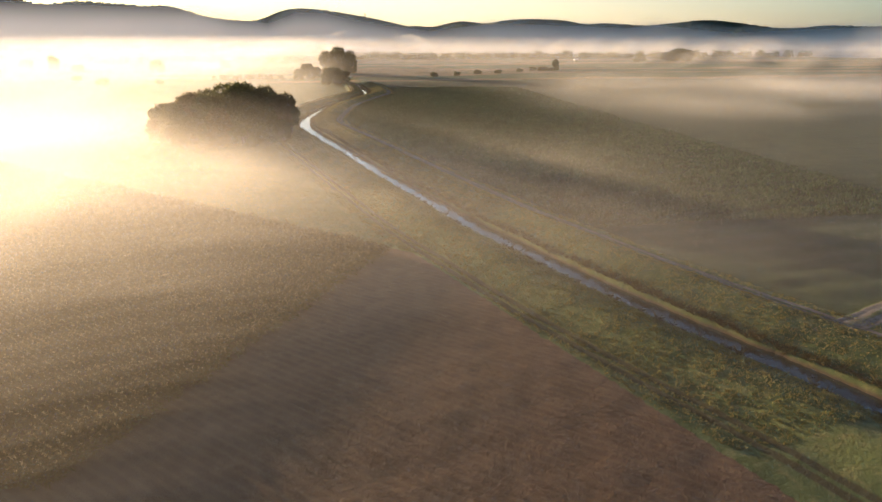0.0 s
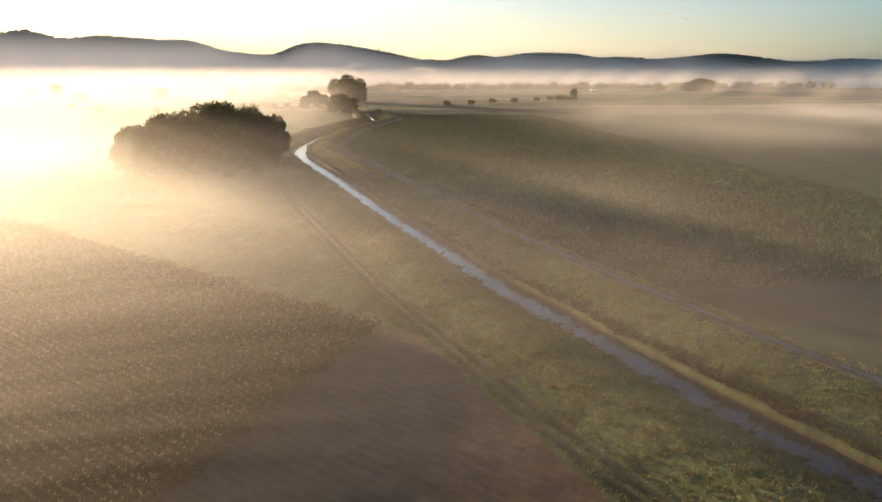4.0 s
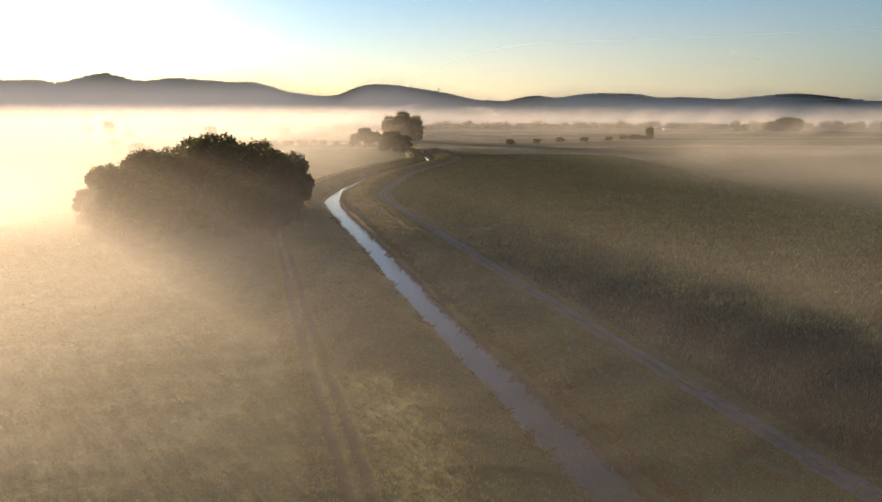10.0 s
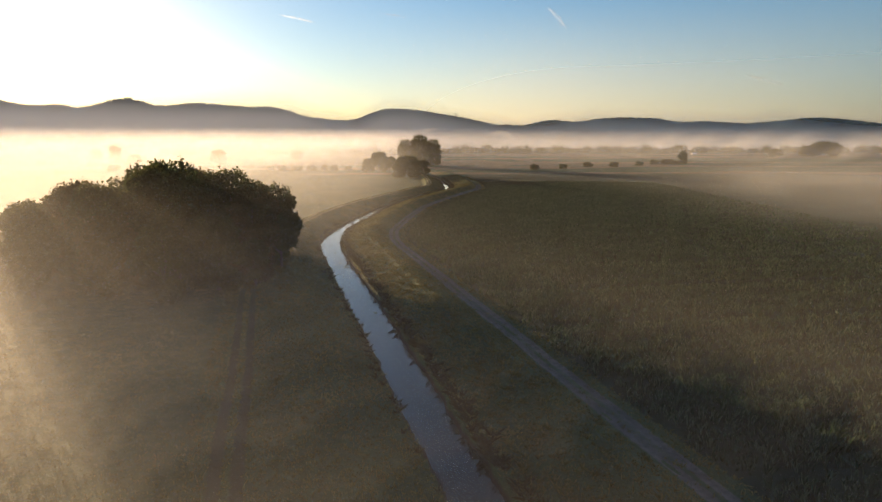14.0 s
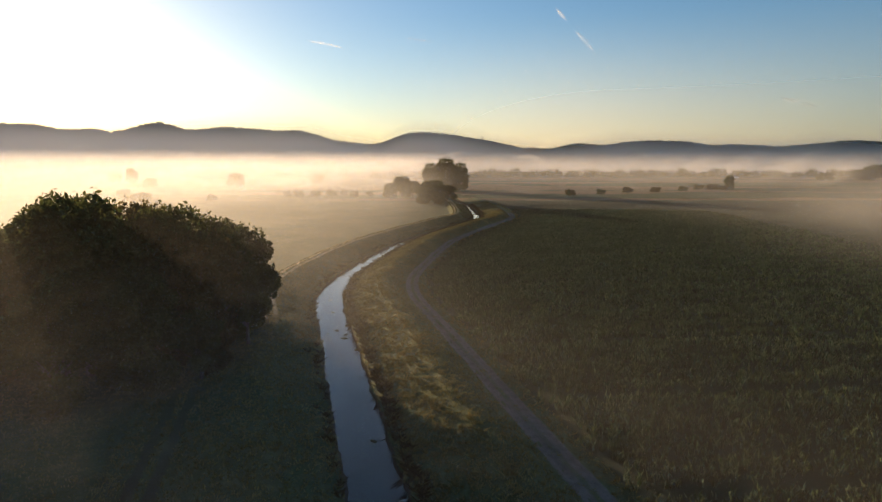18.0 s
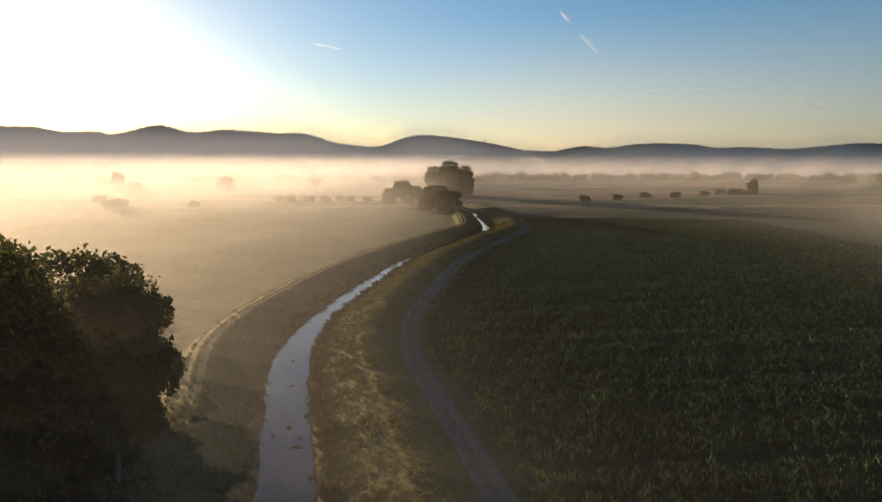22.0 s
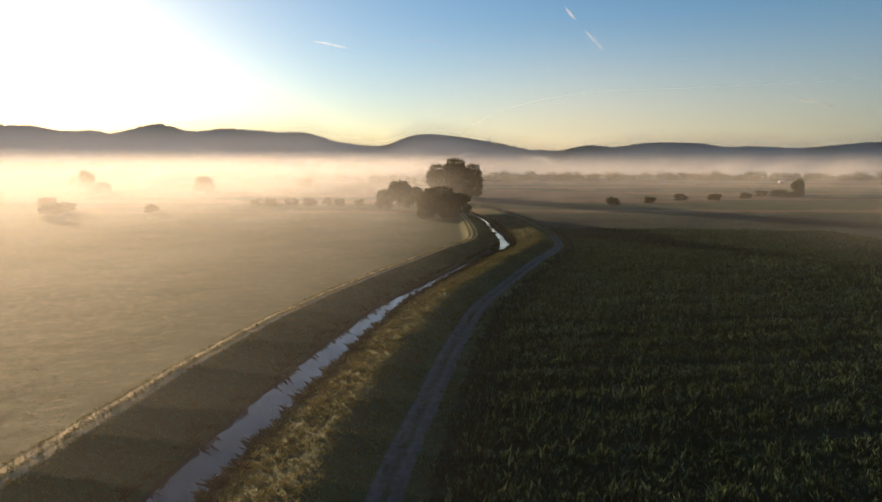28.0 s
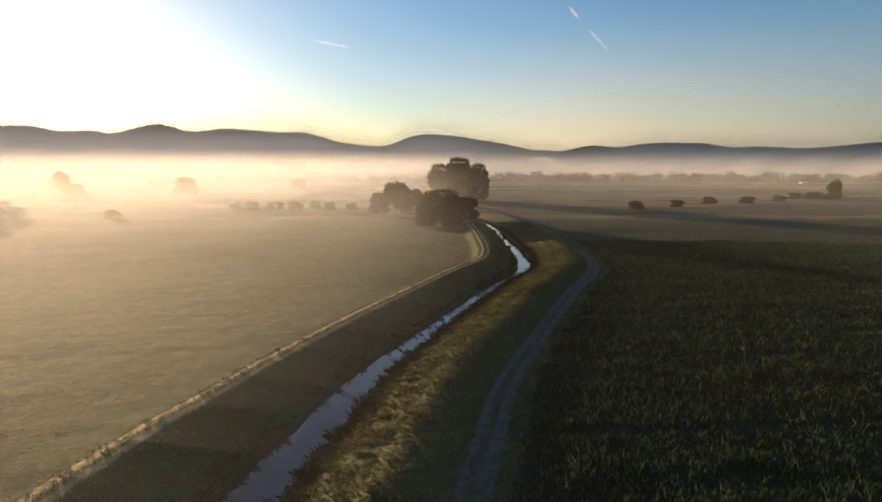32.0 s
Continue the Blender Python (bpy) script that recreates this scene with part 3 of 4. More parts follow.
def make_tree(name, seed, height, spread, label, count=9000, size=0.42, skirt=0.12, mat=None, limbs=5, category="tree", group="", tufts=11, tuft=(0.28, 0.44)):
    """A broad-leaved tree: trunk, limbs and a crown of leaf sprays on uneven lobes."""
    rng = np.random.RandomState(seed)
    random.seed(seed)
    root = tagged(new(name), label, category, group)
    bm = bmesh.new()
    fork = max(0.6, height * 0.22)
    r0 = max(0.06, height * 0.022)
    tube(bm, (0, 0, -0.3), (0, 0, fork), r0 * 1.4, r0, 9)
    tube(bm, (0, 0, fork), (rng.uniform(-0.4, 0.4), rng.uniform(-0.4, 0.4), height * 0.8), r0, r0 * 0.25, 7)
    part("trunk", bm, BARK, root)
    lobes = [((0, 0, height * 0.66), (spread * 0.62, spread * 0.62, height * 0.31))]
    for k in range(limbs):
        t = 2 * math.pi * (k + rng.uniform(-0.3, 0.3)) / limbs
        end = Vector((math.cos(t) * spread * 0.62, math.sin(t) * spread * 0.62, height * rng.uniform(0.42, 0.66)))
        bm = bmesh.new()
        tube(bm, (0, 0, fork * rng.uniform(0.85, 1.25)), end, r0 * 0.55, r0 * 0.12, 6)
        part("limb", bm, BARK, root)
    for k in range(tufts):
        t, e = 2 * math.pi * rng.random(), rng.uniform(skirt, 0.84)
        q = spread * 0.66 * math.sqrt(max(0.08, 1 - ((e - 0.42) / 0.58) ** 2)) * rng.uniform(0.75, 1.05)
        rr = spread * rng.uniform(*tuft)
        lobes.append(((math.cos(t) * q, math.sin(t) * q, height * e), (rr, rr, min(rr * rng.uniform(0.75, 1.0), height * (1 - e) * 0.95 + 0.5))))
    v, f = leaf_cloud(rng, lobes, count, size)
    part_np("crown", v, f, mat or LEAF, root)
    return root


def ground_at(x, y):
    d, al = stream_offset([x], [y])
    return float(ground_z([x], [y], d, al)[0])


def place(tpl, x, y, turn, sx, sz, label=""):
    ob = copy_thing(tpl, Matrix.Translation((x, y, ground_at(x, y))) @ Matrix.Rotation(turn, 4, "Z"))
    ob.scale = (sx, sx, sz)
    if label:
        ob["label"] = label
    return ob


# the dense copse beside the stream, with added low shade fillers last: x, y, height, half width
COPSE = [(-44, 239, 23.4, 8.5), (-36.5, 248, 21.2, 7.5), (-31, 243, 18.2, 6.0), (-29, 253, 16.5, 5.2), (-51.5, 247, 22.4, 8.0), (-58, 239, 19.0, 7.0), (-64, 245, 19.2, 7.0),
         (-70, 239, 15.8, 6.0), (-75, 246, 15.0, 5.5), (-79, 253, 13.0, 4.6), (-47, 257, 21.0, 8.0), (-60, 257, 19.5, 7.5), (-70, 258, 17.0, 6.5), (-39, 262, 18.5, 7.0),
         (-52, 231, 14.5, 6.0), (-42, 229, 13.5, 5.5), (-65, 230, 12.0, 5.0), (-35, 235, 14.5, 5.5), (-79, 243, 9.5, 4.0), (-27, 248, 10.5, 3.4), (-29.5, 238, 9.0, 3.4),
         # added low crowns, mostly unseen, that keep sun from passing under the copse
         (-33, 256, 9.0, 5.0), (-40, 252, 9.5, 6.0), (-48, 250, 9.5, 6.0), (-56, 249, 9.5, 6.0), (-64, 251, 9.0, 6.0), (-72, 250, 8.5, 5.5), (-45, 236, 8.5, 5.5), (-57, 234, 8.0, 5.5), (-36, 243, 8.5, 5.0)]
COPSE_TPL = [make_tree("copse_tree", 21 + k, 20.0, 7.5, "dense dark broad-leaved tree in the streamside copse", 22000, 0.31, 0.08, LEAF_DRY if k == 2 else LEAF, 5, "tree", "trees of the copse") for k in range(4)]


def plant(tpls, spots, h0, w0):
    """The templates take the first spots, copies the rest."""
    for k, (x, y, h, w) in enumerate(spots):
        turn, sx, sz = (k * 2.399) % 6.283, w / w0, h / h0
        if k < len(tpls):
            ob = tpls[k]
            ob.matrix_basis = Matrix.Translation((x, y, ground_at(x, y))) @ Matrix.Rotation(turn, 4, "Z")
            ob.scale = (sx, sx, sz)
        else:
            place(tpls[k % len(tpls)], x, y, turn, sx, sz)


plant(COPSE_TPL, COPSE, 20.0, 7.5)

# tall trees and round willows where the stream turns away
TALL = [make_tree("tall_tree", 41 + k, 27.0, 11.0, "tall spreading old tree beyond the stream's bend", 11000, 0.6, 0.03, LEAF, 6, "tree", "tall trees by the far bend", 26, (0.15, 0.27)) for k in range(2)]
plant(TALL, [(-11, 720, 29.5, 12.0), (-25, 723, 24.0, 9.5), (2, 725, 25.5, 9.0)], 27.0, 11.0)
WILLOW = [make_tree("round_willow", 51 + k, 15.0, 8.0, "round dark willow standing at the stream bank", 8000, 0.5, 0.1, LEAF, 5, "tree", "willows by the far bend") for k in range(2)]
plant(WILLOW, [(-14, 548, 15.0, 9.5), (-32, 602, 12.5, 6.5), (-20, 545, 11.0, 6.0), (-40, 605, 16.0, 7.5), (-48, 600, 11.0, 5.5), (-5, 556, 9.5, 5.0), (-4, 706, 15.0, 9.0), (-19, 708, 16.0, 9.0)], 15.0, 8.0)

# bushes and single trees in the mist
BUSH = [make_tree("field_bush", 61 + k, 6.0, 4.0, "low dark bush in the misty field", 2500, 0.35, 0.05, LEAF_DRY if k else LEAF, 4, "bush", "bushes in the fields") for k in range(2)]
HEDGE = [(-130 + 6.1 * k + 2.0 * math.sin(k * 2.7), 628 + 6 * math.sin(k * 1.9), 4.4 + 1.5 * math.sin(k * 3.1), 3.2 + 0.9 * math.sin(k * 1.3)) for k in range(11)]
plant(BUSH, HEDGE + [(142, 683, 4.5, 5.0), (256, 752, 12.5, 6.5), (236, 742, 5.5, 6.5), (225, 745, 4.5, 5.0), (245, 738, 4.0, 5.0), (86, 640, 5.0, 1.6), (88, 644, 4.5, 4.5), (-205, 552, 6.0, 6.0),
                     (-167, 575, 4.0, 4.0), (-213, 575, 5.0, 5.5), (-248, 610, 5.5, 5.0), (115, 660, 4.0, 4.0), (168, 690, 4.5, 5.0), (200, 715, 4.0, 5.0)], 6.0, 4.0)
LONE = [make_tree("lone_tree", 71, 14.0, 8.5, "single rounded tree half lost in mist", 5000, 0.6, 0.15, LEAF, 5, "tree", "trees standing in the mist")]
plant(LONE, [(-215, 752, 15.0, 8.5), (-298, 748, 10.0, 7.5), (-345, 800, 19.0, 7.0), (565, 1015, 22.0, 15.0), (585, 1025, 20.0, 14.0), (548, 1022, 15.0, 11.0), (480, 985, 11.0, 10.0), (-420, 900, 12, 9), (-160, 860, 11, 8)], 14.0, 8.5)


def far_woods(name, spots, label):
    """A line of far woods: crowns side by side, one mesh."""
    rng = np.random.RandomState(len(spots))
    vs, fs, n = [], [], 0
    for x, y, h, w in spots:
        lobes = [((x, y, h * 0.55), (w, w, h * 0.5)), ((x + w * 0.5, y, h * 0.4), (w * 0.8, w * 0.8, h * 0.4)), ((x - w * 0.6, y, h * 0.35), (w * 0.8, w * 0.8, h * 0.36))]
        v, f = leaf_cloud(rng, lobes, 170, 1.7, 0.1)
        vs.append(v), fs.append(f + n)
        n += len(v)
    ob = new(name, mesh_np(name, np.concatenate(vs), np.concatenate(fs), LEAF))
    return tagged(ob, label, "woods", kind="stuff")


rw = np.random.RandomState(5)
far_woods("far_woods", [(-40 + 9.0 * k + rw.uniform(-4, 4), 1180 - 0.06 * abs(k - 40) + rw.uniform(-45, 45) + 0.25 * 9 * k * 0.3, rw.uniform(7, 14), rw.uniform(5, 9)) for k in range(150)], "dark line of far woods across the plain")
far_woods("misty_woods", [(-420 + 11.0 * k + rw.uniform(-5, 5), 1080 + rw.uniform(-60, 60), rw.uniform(7, 13), rw.uniform(5, 9)) for k in range(36)], "row of trees fading into bright mist")


# ---------------------------------------------------------------- grasses and crops
def blade_material(name, a, b, tip):
    m = Mat(name)
    r = m.island()
    c = m.mix(r, a, b)
    c = m.mix(m.ramp(m.noise(m.pos(), 0.12, 3), 0.4, 0.65, 0, 0.5), c, tip)
    return m.done(m.mixs(0.22, m.bsdf("Diffuse", Color=c), m.bsdf("Translucent", Color=c)))


BANK_GRASS = blade_material("bank_grass", (0.066, 0.078, 0.023), (0.195, 0.172, 0.062), (0.25, 0.208, 0.088))
MEADOW_GRASS = blade_material("meadow_grass", (0.065, 0.078, 0.024), (0.165, 0.145, 0.055), (0.22, 0.175, 0.080))
# the palest crop leaves put sun-caught tips into the colour
CROP_LEAF = blade_material("crop_leaf", (0.010, 0.030, 0.011), (0.105, 0.140, 0.082), (0.032, 0.058, 0.028))
STUBBLE = blade_material("stubble", (0.08, 0.055, 0.030), (0.15, 0.11, 0.06), (0.10, 0.07, 0.04))
MAIZE = blade_material("maize_leaf", (0.048, 0.044, 0.018), (0.115, 0.088, 0.038), (0.075, 0.058, 0.026))
TASSEL = blade_material("maize_tassel", (0.10, 0.08, 0.04), (0.26, 0.21, 0.11), (0.14, 0.11, 0.06))
SEDGE = blade_material("sedge", (0.030, 0.030, 0.012), (0.090, 0.075, 0.030), (0.070, 0.050, 0.024))


def scatter(rng, x0, x1, y0, y1, per_m2, where):
    n = int((x1 - x0) * (y1 - y0) * per_m2)
    x, y = rng.uniform(x0, x1, n), rng.uniform(y0, y1, n)
    d, al = stream_offset(x, y)
    k = where(x, y, d)
    x, y, d, al = x[k], y[k], d[k], al[k]
    return np.column_stack([x, y, ground_z(x, y, d, al)]), d


def blades(rng, pts, n, height, width, lean, spread):
    """n pointed, bent blades for every place: each a pair of triangles."""
    p = np.repeat(pts, n, 0)
    c = len(p)
    tuft = (1 + 0.45 * wobble(pts[:, 0], pts[:, 1], 0.9) + 0.25 * wobble(pts[:, 0], pts[:, 1], 4.0, 3.0)) * rng.uniform(0.75, 1.2, len(pts))
    h = height * rng.uniform(0.55, 1.35, c) * np.repeat(tuft, n)
    t, u = rng.uniform(0, 2 * np.pi, c), rng.uniform(0, 2 * np.pi, c)
    p = p + np.column_stack([np.cos(u), np.sin(u), 0 * u]) * (spread * rng.random(c))[:, None] - (0, 0, 0.04)
    out = np.column_stack([np.cos(t), np.sin(t), 0 * t])
    side = np.column_stack([-np.sin(t), np.cos(t), 0 * t]) * (width * rng.uniform(0.6, 1.3, c))[:, None]
    ln = (lean * rng.uniform(0.3, 1.5, c) * h)[:, None]
    up = np.array([0, 0, 1.0])
    mid = p + out * ln * 0.35 + up * (h * 0.6)[:, None]
    tip = p + out * ln + up * h[:, None]
    v = np.stack([p, mid - side, tip, mid + side], 1).reshape(-1, 3)
    i = np.arange(c) * 4
    return v, np.concatenate([np.stack([i, i + 1, i + 2], 1), np.stack([i, i + 2, i + 3], 1)])


def greenery(name, rng, pts, mat, label, category, *shape):
    v, f = blades(rng, pts, *shape)
    return tagged(new(name, mesh_np(name, v, f, mat)), label, category, kind="stuff")


rg = np.random.RandomState(9)
pts, d = scatter(rg, -60, 75, 36, 545, 7.5, lambda x, y, d: (np.abs(d) > 2.6) & (d < 20.4) & (d > np.where(y > 265, -12.2 - crest_swing(y), -23)) & (np.abs(np.abs(d - 16.9) - 0.85) > 0.5) & ((np.abs(np.abs(d + 19.1) - 0.9) > 0.5) | (y > 235)) & (plough_edge(x, y) < -0.3) & (rg.random(len(x)) < 0.85 - 0.3 * (d > 15)) & ((np.abs(np.abs(d + crest_swing(y) + 10.35) - 0.75) > 0.35) | (y < 262)))
greenery("bank_grass", rg, pts, BANK_GRASS, "tussocky grass on the stream's banks, olive and straw-coloured", "grass", 4, 0.25, 0.045, 0.8, 0.20)
pts, d = scatter(rg, -100, 10, 95, 300, 4.5, lambda x, y, d: (d < -21) & (plough_edge(x, y) < -0.3) & (rg.random(len(x)) < np.clip(1.2 - (-d - 20) / 90, 0.15, 1)))
greenery("meadow_grass", rg, pts, MEADOW_GRASS, "short dewy meadow grass beside the dyke", "grass", 3, 0.20, 0.045, 0.9, 0.25)
pts, d = scatter(rg, -85, 32, 15, 200, 3.4, lambda x, y, d: (plough_edge(x, y) > 0.1) & (maize_edge(x, y) < 0.5))
w = pts[:, 0] * 0.653 + pts[:, 1] * 0.758
pts[:, :2] -= np.outer(((w * 0.8276) % 1.0 - 0.5) * 0.6, (0.653, 0.758))
greenery("field_stubble", rg, pts, STUBBLE, "rows of short dry stubble on brown earth", "stubble", 2, 0.12, 0.025, 0.4, 0.08)


def build_maize(rng, x0, x1, y0, y1, per_m2, leaves, label):
    """Standing maize in drills: a stalk, arching leaves and a pale tassel for every plant, one mesh."""
    pts, _ = scatter(rng, x0, x1, y0, y1, per_m2, lambda x, y, d: (maize_edge(x, y) > 0.2 + 0.4 * np.sin(x * 1.7 + y)) & (plough_edge(x, y) > -3))
    w = pts[:, 0] * 0.653 + pts[:, 1] * 0.758
    pts[:, :2] += np.outer((np.round(w / 0.9) * 0.9 - w) * 0.85, (0.653, 0.758))
    n = len(pts)
    h = 2.25 * rng.uniform(0.88, 1.1, n) * (1 + 0.05 * wobble(pts[:, 0], pts[:, 1], 7.0))
    vs, fs, c = [], [], 0
    i4 = np.arange(n) * 4
    quad = np.concatenate([np.stack([i4, i4 + 1, i4 + 2], 1), np.stack([i4, i4 + 2, i4 + 3], 1)])
    turn = rng.uniform(0, 2 * np.pi, n)
    up = np.array([0, 0, 1.0])
    def strip(a, b, tip, side):
        nonlocal c
        vs.append(np.stack([a, b - side, tip, b + side], 1).reshape(-1, 3))
        fs.append(quad + c)
        c += 4 * n
    out = np.column_stack([np.cos(turn), np.sin(turn), 0 * turn])
    strip(pts - up * 0.1, pts + up * (h * 0.5)[:, None], pts + up * h[:, None], out * 0.03)
    for k in range(leaves):
        t = turn + k * 2.6 + rng.uniform(-0.4, 0.4, n)
        o = np.column_stack([np.cos(t), np.sin(t), 0 * t])
        sd = np.column_stack([-np.sin(t), np.cos(t), 0 * t]) * (0.075 * rng.uniform(0.7, 1.3, n))[:, None]
        z0 = h * (0.25 + 0.6 * k / leaves) * rng.uniform(0.9, 1.1, n)
        ln = rng.uniform(0.45, 0.8, n)
        strip(pts + up * z0[:, None], pts + o * (ln * 0.5)[:, None] + up * (z0 + 0.38 * ln)[:, None], pts + o * ln[:, None] + up * (z0 + rng.uniform(-0.3, 0.25, n))[:, None], sd)
    v, f = np.concatenate(vs), np.concatenate(fs)
    tagged(new("maize", mesh_np("maize", v, f, MAIZE)), label, "maize", kind="stuff")
    top = pts + up * h[:, None]
    vs, fs, c = [], [], 0
    for k in range(2):
        t = turn + 1.5 * k + rng.uniform(-0.5, 0.5, n)
        o = np.column_stack([np.cos(t), np.sin(t), 0 * t])
        strip(top - up * 0.05, top + o * 0.1 + up * 0.14, top + o * 0.2 + up * rng.uniform(0.12, 0.3, n)[:, None], np.column_stack([-np.sin(t), np.cos(t), 0 * t]) * 0.035)
    tagged(new("maize_tassels", mesh_np("maize_tassels", np.concatenate(vs), np.concatenate(fs), TASSEL)), "pale dry tassels on top of the maize", "maize tassels", kind="stuff")


build_maize(rg, -70, 6, 40, 165, 3.6, 5, "tall ripening maize standing in close rows")
build_maize(rg, -125, -70, 40, 212, 2.2, 4, "tall ripening maize fading into the mist")
# tussocks of longer grass on the sunny bank
pts, d = scatter(rg, -30, 40, 130, 470, 1.1, lambda x, y, d: (d > 3.4) & (d < 10.6) & (np.abs(d - 9.2) > 0.5))
greenery("bank_tussocks", rg, pts, BANK_GRASS, "round tussocks of longer straw-coloured grass on the bank", "grass", 16, 0.36, 0.05, 1.1, 0.28)
# the crop: rows run across the view, thinner along the wheel lanes
near = lambda x, y, d: (d > 20.6 + 0.8 * np.sin(y * 0.7)) & (rg.random(len(x)) < np.clip(1.25 - (d - 23) / 110, 0.12, 1)) & (((y - 0.13 * x) % 21.0) > 1.3)
pts, d = scatter(rg, -12, 135, 110, 500, 3.6, near)
row = pts[:, 1] - 0.13 * pts[:, 0]
pts[:, 1] += (np.round(row / 0.8) * 0.8 - row) * 0.8
greenery("field_crop", rg, pts, CROP_LEAF, "rows of dark green knee-high crop, some leaves coloured paler as if catching sun", "crop", 4, 0.70, 0.075, 0.45, 0.16)
pts, d = scatter(rg, -130, -40, 262, 470, 1.3, lambda x, y, d: (d < -22) & (rg.random(len(x)) < np.clip(1.2 - (-d - 22) / 80, 0.1, 1)))
greenery("misty_crop", rg, pts, MEADOW_GRASS, "short pale crop under the mist behind the dyke", "crop", 2, 0.12, 0.03, 0.6, 0.2)


def build_sedge():
    run = np.cumsum(np.r_[0, np.linalg.norm(np.diff(STREAM, axis=0), axis=1)])
    s = rg.uniform(130, 760, 2600)
    x, y = np.interp(s, run, STREAM[:, 0]), np.interp(s, run, STREAM[:, 1])
    tx, ty = np.gradient(STREAM[:, 0], run), np.gradient(STREAM[:, 1], run)
    tx, ty = np.interp(s, run, tx), np.interp(s, run, ty)
    side = np.where(rg.random(len(s)) < 0.86, 1.0, -1.0)
    off = side * (half_width(y) + 0.6 + np.abs(rg.normal(0, 0.55, len(s))) + 0.3 * wobble(s, side * 5, 6.0))
    x, y = x + ty * off, y - tx * off
    d, al = stream_offset(x, y)
    pts = np.column_stack([x, y, np.maximum(ground_z(x, y, d, al), -0.05)])
    greenery("sedge", rg, pts, SEDGE, "dark sedge clumps overhanging the water's edge", "sedge", 14, 0.6, 0.05, 1.0, 0.3)


build_sedge()


# ---------------------------------------------------------------- far small things
def plain(name, colour, rough=0.8, grain=3.0):
    m = Mat(name)
    c = m.mix(m.ramp(m.noise(m.pos(), grain, 4), 0.3, 0.7), colour, tuple(0.75 * v for v in colour))
    return m.done(m.bsdf("Principled", Base_Color=c, Roughness=rough))


PLASTER, TILES, PALE_ROOF, STONE = plain("plaster", (0.55, 0.50, 0.44)), plain("roof_tiles", (0.22, 0.10, 0.07)), plain("pale_roof", (0.75, 0.75, 0.74), 0.35), plain("tower_stone", (0.16, 0.14, 0.12))


def far_spot(az, dist):
    """A place on the plain, by degrees to the right of +y and metres from the path's end."""
    return EYE0[0] + dist * math.sin(radians(az)), EYE0[1] + dist * math.cos(radians(az))


def box(bm, x0, x1, y0, y1, z0, z1):
    made = bmesh.ops.create_cube(bm, size=1.0)["verts"]
    bmesh.ops.transform(bm, verts=made, matrix=Matrix.Translation(((x0 + x1) / 2, (y0 + y1) / 2, (z0 + z1) / 2)) @ Matrix.Diagonal((x1 - x0, y1 - y0, z1 - z0, 1)))


def make_house(name, ln, wd, wall_h, roof_h, roof_mat, label, category, group):
    root = tagged(new(name), label, category, group)
    bm = bmesh.new()
    box(bm, -ln / 2, ln / 2, -wd / 2, wd / 2, -0.5, wall_h)
    part("wall", bm, PLASTER, root)
    bm = bmesh.new()
    o = 0.5
    lo = [bm.verts.new((x, y, wall_h - 0.15)) for x, y in ((-ln / 2 - o, -wd / 2 - o), (ln / 2 + o, -wd / 2 - o), (ln / 2 + o, wd / 2 + o), (-ln / 2 - o, wd / 2 + o))]
    hi = [bm.verts.new((x, 0, wall_h + roof_h)) for x in (-ln / 2 - o, ln / 2 + o)]
    for f in ((lo[0], lo[1], hi[1], hi[0]), (lo[2], lo[3], hi[0], hi[1]), (lo[1], lo[2], hi[1]), (lo[3], lo[0], hi[0]), (lo[3], lo[2], lo[1], lo[0])):
        bm.faces.new(f)
    part("roof", bm, roof_mat, root)
    for k in (-0.28, 0.0, 0.28):
        bm = bmesh.new()
        box(bm, ln * k - 0.5, ln * k + 0.5, -wd / 2 - 0.05, -wd / 2 + 0.03, wall_h * 0.4, wall_h * 0.75)
        part("window", bm, STONE, root)
    return root


shed = make_house("farm_shed", 34, 16, 5.0, 3.5, PALE_ROOF, "long shed with a pale shining roof on the plain", "shed", "")
x, y = far_spot(14.4, 1900)
shed.matrix_basis = pose(x, y, 1.0, 0, 0, -20)
hut = make_house("field_hut", 7, 4, 2.4, 1.0, PALE_ROOF, "small pale-roofed hut at a field's edge", "shed", "")
x, y = far_spot(27.6, 860)
hut.matrix_basis = pose(x, y, 1.0, 0, 0, 15)
house = make_house("village_house", 14, 9, 5.5, 4.0, TILES, "distant village house with a tiled roof", "house", "houses of the far village")
for k, (az, dist, turn) in enumerate(((9.6, 2050, 10), (10.6, 2120, -30), (11.4, 2020, 55), (12.6, 2150, 5), (17.3, 2080, 80), (20.5, 2150, -15), (8.4, 2180, 40), (22.0, 2100, 25))):
    x, y = far_spot(az, dist)
    if k:
        copy_thing(house, pose(x, y, 1.0, 0, 0, turn))
    else:
        house.matrix_basis = pose(x, y, 1.0, 0, 0, turn)

tower = tagged(new("lookout_tower"), "small stone lookout tower on the far hilltop", "tower")
for nm, a in (("shaft", (-4, 4, -4, 4, -18, 16)), ("platform", (-6, 6, -6, 6, 16, 18)), ("cabin", (-3.5, 3.5, -3.5, 3.5, 18, 24))):
    bm = bmesh.new()
    box(bm, *a)
    bmesh.ops.bevel(bm, geom=bm.edges[:], offset=0.4, segments=1, affect="EDGES")
    part(nm, bm, STONE, tower)
x, y = far_spot(2.06, 4345)
tower.matrix_basis = pose(x, y, 26 + 4345 * math.tan(radians(1.98)))


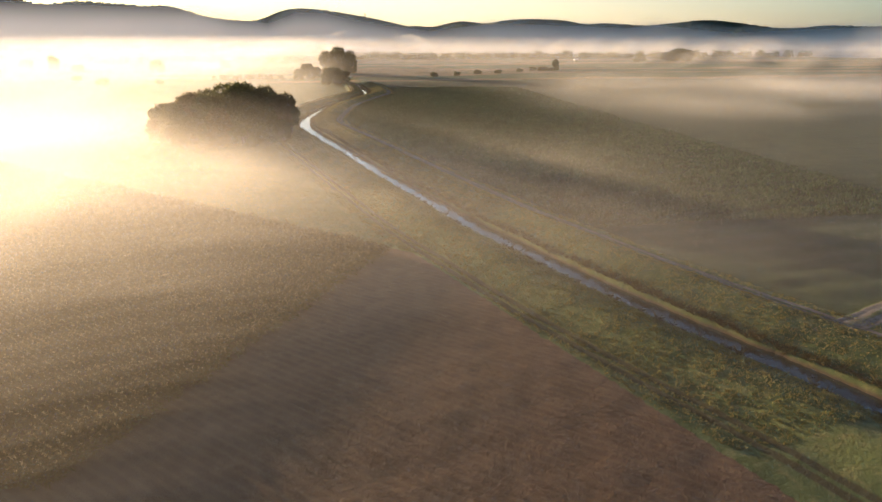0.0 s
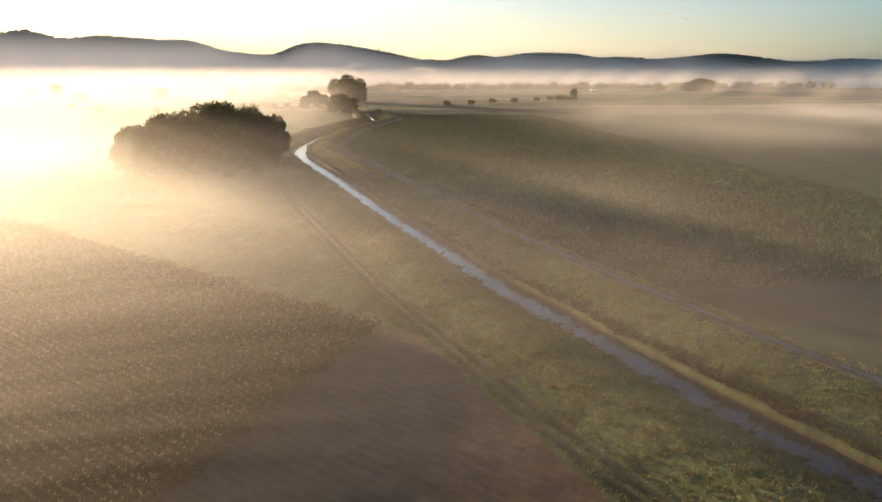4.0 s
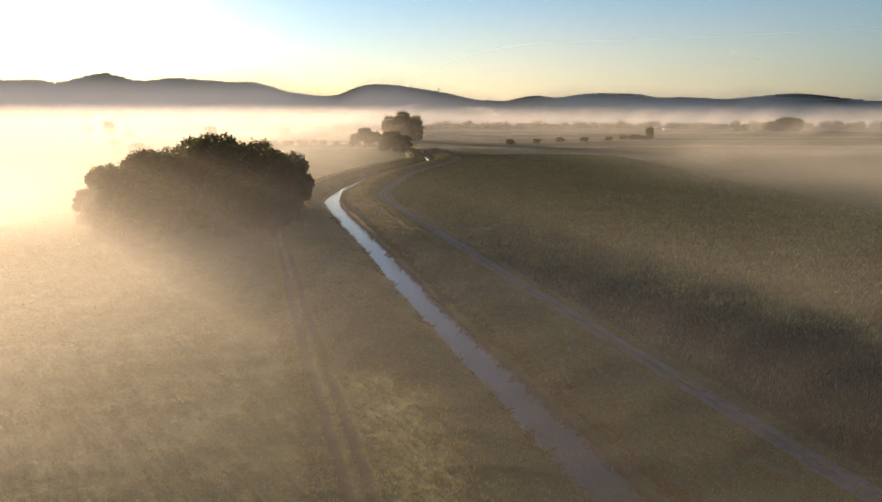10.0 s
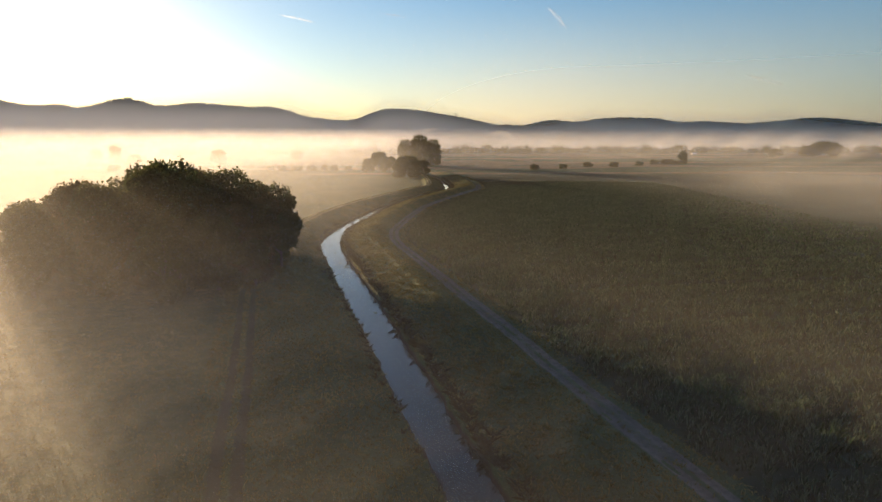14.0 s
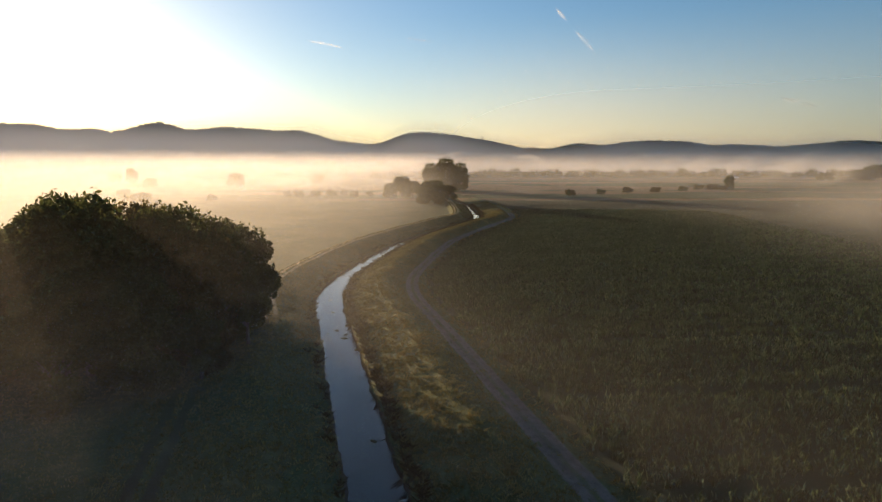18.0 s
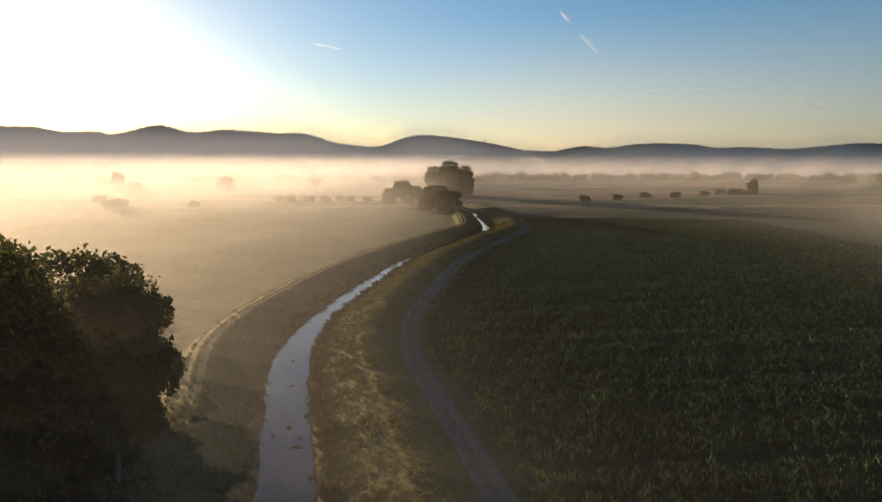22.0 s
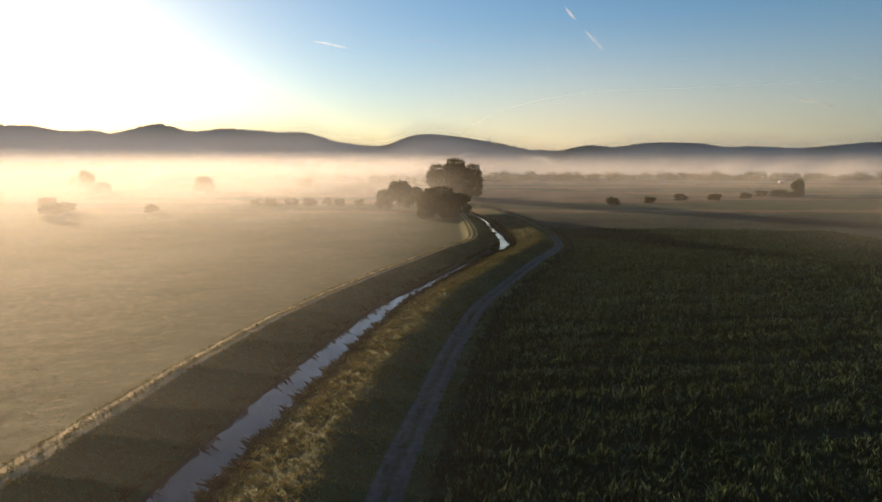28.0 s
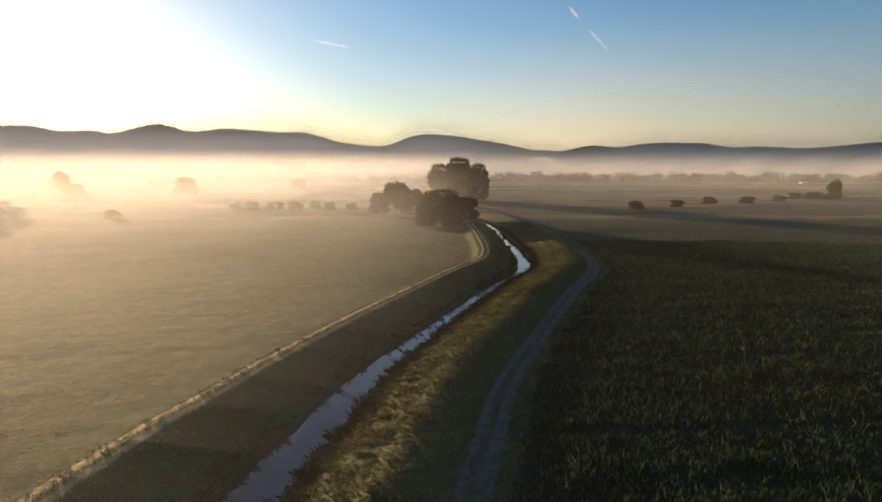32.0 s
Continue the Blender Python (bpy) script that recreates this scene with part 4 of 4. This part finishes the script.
def vapour(name, thick, share):
    m = Mat(name)
    soft = m.math("MULTIPLY", m.attr("body"), m.ramp(m.noise(m.pos((0.02, 0.02, 0.02)), 1.0, 4, 0.6), 0.3, 0.65, 0.25, 1.0))
    lit = m.mixs(share, m.bsdf("Diffuse", Color=(0.95, 0.95, 0.95)), m.bsdf("Translucent", Color=(0.95, 0.95, 0.95)))
    return m.done(m.mixs(m.math("MULTIPLY", soft, thick), m.bsdf("Transparent", Color=(1, 1, 1)), lit))


SMOKE, TRAIL = vapour("smoke", 0.55, 0.5), vapour("contrail", 0.25, 0.5)


def ribbon(name, dist, stops, mat, label, category, group):
    """Drifting vapour: stops of (degrees right, degrees up, half width in degrees), soft at its rims."""
    line = spline(stops, 0.05)
    t = np.linspace(0, 1, len(line))
    us = np.linspace(-1, 1, 7)
    tan = np.gradient(line[:, :2], axis=0)
    tan /= np.linalg.norm(tan, axis=1)[:, None] + 1e-9
    v, body = [], []
    for u in us:
        a = np.radians(line[:, 0] - tan[:, 1] * u * line[:, 2] * (1 + 0.3 * wobble(t * 30, u + 0 * t, 2.0)))
        e = np.radians(line[:, 1] + tan[:, 0] * u * line[:, 2] * (1 + 0.3 * wobble(t * 30, u + 0 * t, 2.0, 4.0)))
        r = dist + 6 * (1 - u * u)
        v.append(np.column_stack([EYE0[0] + r * np.sin(a), EYE0[1] + r * np.cos(a), 26 + dist * np.tan(e)])[:, None])
        body.append(((1 - u * u) * np.clip(np.minimum(t, 1 - t) * 6, 0, 1))[:, None])
    me = mesh_np(name, np.concatenate(v, 1).reshape(-1, 3), grid_faces(len(line), len(us)), mat, True)
    me.attributes.new("body", "FLOAT", "POINT").data.foreach_set("value", np.concatenate(body, 1).ravel().astype(np.float32))
    return tagged(new(name, me), label, category, group, "stuff")


for stops in ([(5.30, -0.55, 0.05), (5.32, -0.1, 0.10), (5.26, 0.4, 0.13), (5.34, 0.9, 0.07)], [(8.6, -0.62, 0.10), (8.1, -0.2, 0.22), (7.0, 0.35, 0.3), (6.0, 0.4, 0.22), (5.4, 0.3, 0.1)],
              [(-3.9, 0.75, 0.05), (-3.0, 0.55, 0.10), (-2.2, 0.36, 0.12), (-1.3, 0.34, 0.08)], [(-2.2, 0.36, 0.1), (-1.2, 0.5, 0.22), (-0.2, 0.8, 0.2), (0.5, 1.0, 0.1)]):
    ribbon("chimney_smoke", 2300, stops, SMOKE, "pale smoke drifting before the wooded hills", "smoke", "smoke over the village")
for stops in ([(-5.5, 11.2, 0.02), (-4.0, 11.02, 0.05), (-2.3, 10.82, 0.02)], [(-14.3, 10.75, 0.05), (-12.6, 10.5, 0.13), (-10.9, 10.2, 0.06)], [(-26.0, 8.75, 0.06), (-23.8, 8.95, 0.16), (-21.4, 9.02, 0.08)],
              [(8.6, 13.6, 0.06), (9.1, 13.0, 0.2), (9.7, 12.4, 0.08)], [(10.4, 11.6, 0.08), (11.3, 10.7, 0.22), (12.2, 9.75, 0.08)], [(27.4, 5.2, 0.1), (28.9, 4.75, 0.22), (30.3, 4.3, 0.1)]):
    ribbon("contrail", 4500, stops, TRAIL, "short white contrail high in the clear sky", "contrail", "contrails in the sky")


def build_weed(x, y, size, seed):
    """A floating mat of water weed: a lumpy low pad."""
    rng = np.random.RandomState(seed)
    bm = bmesh.new()
    bmesh.ops.create_icosphere(bm, subdivisions=2, radius=1.0)
    for v in bm.verts:
        k = 1 + 0.35 * math.sin(5 * v.co.x + seed) * math.cos(4 * v.co.y + seed) + rng.normal(0, 0.08)
        v.co = Vector((v.co.x * size * k, v.co.y * size * 0.55 * k, v.co.z * 0.07))
    me = bpy.data.meshes.new("water_weed")
    bm.to_mesh(me)
    bm.free()
    me.materials.append(SEDGE)
    ob = tagged(new("water_weed", me), "dark mat of weed floating on the stream", "water weed", "weed on the stream")
    ob.matrix_basis = pose(x, y, 0.02, 0, 0, 40 * seed)


for k, (x, y, size) in enumerate(((-12.4, 254.0, 0.9), (-16.6, 267.2, 0.8), (-17.9, 264.0, 0.5), (-15.8, 259.5, 0.6), (-17.5, 271.0, 0.45), (-16.0, 261.5, 0.4), (-19.0, 262.0, 0.3), (-6.0, 224.0, 0.4), (-23.6, 286.0, 0.35), (-21.0, 276.0, 0.4))):
    build_weed(x, y, size, k + 1)
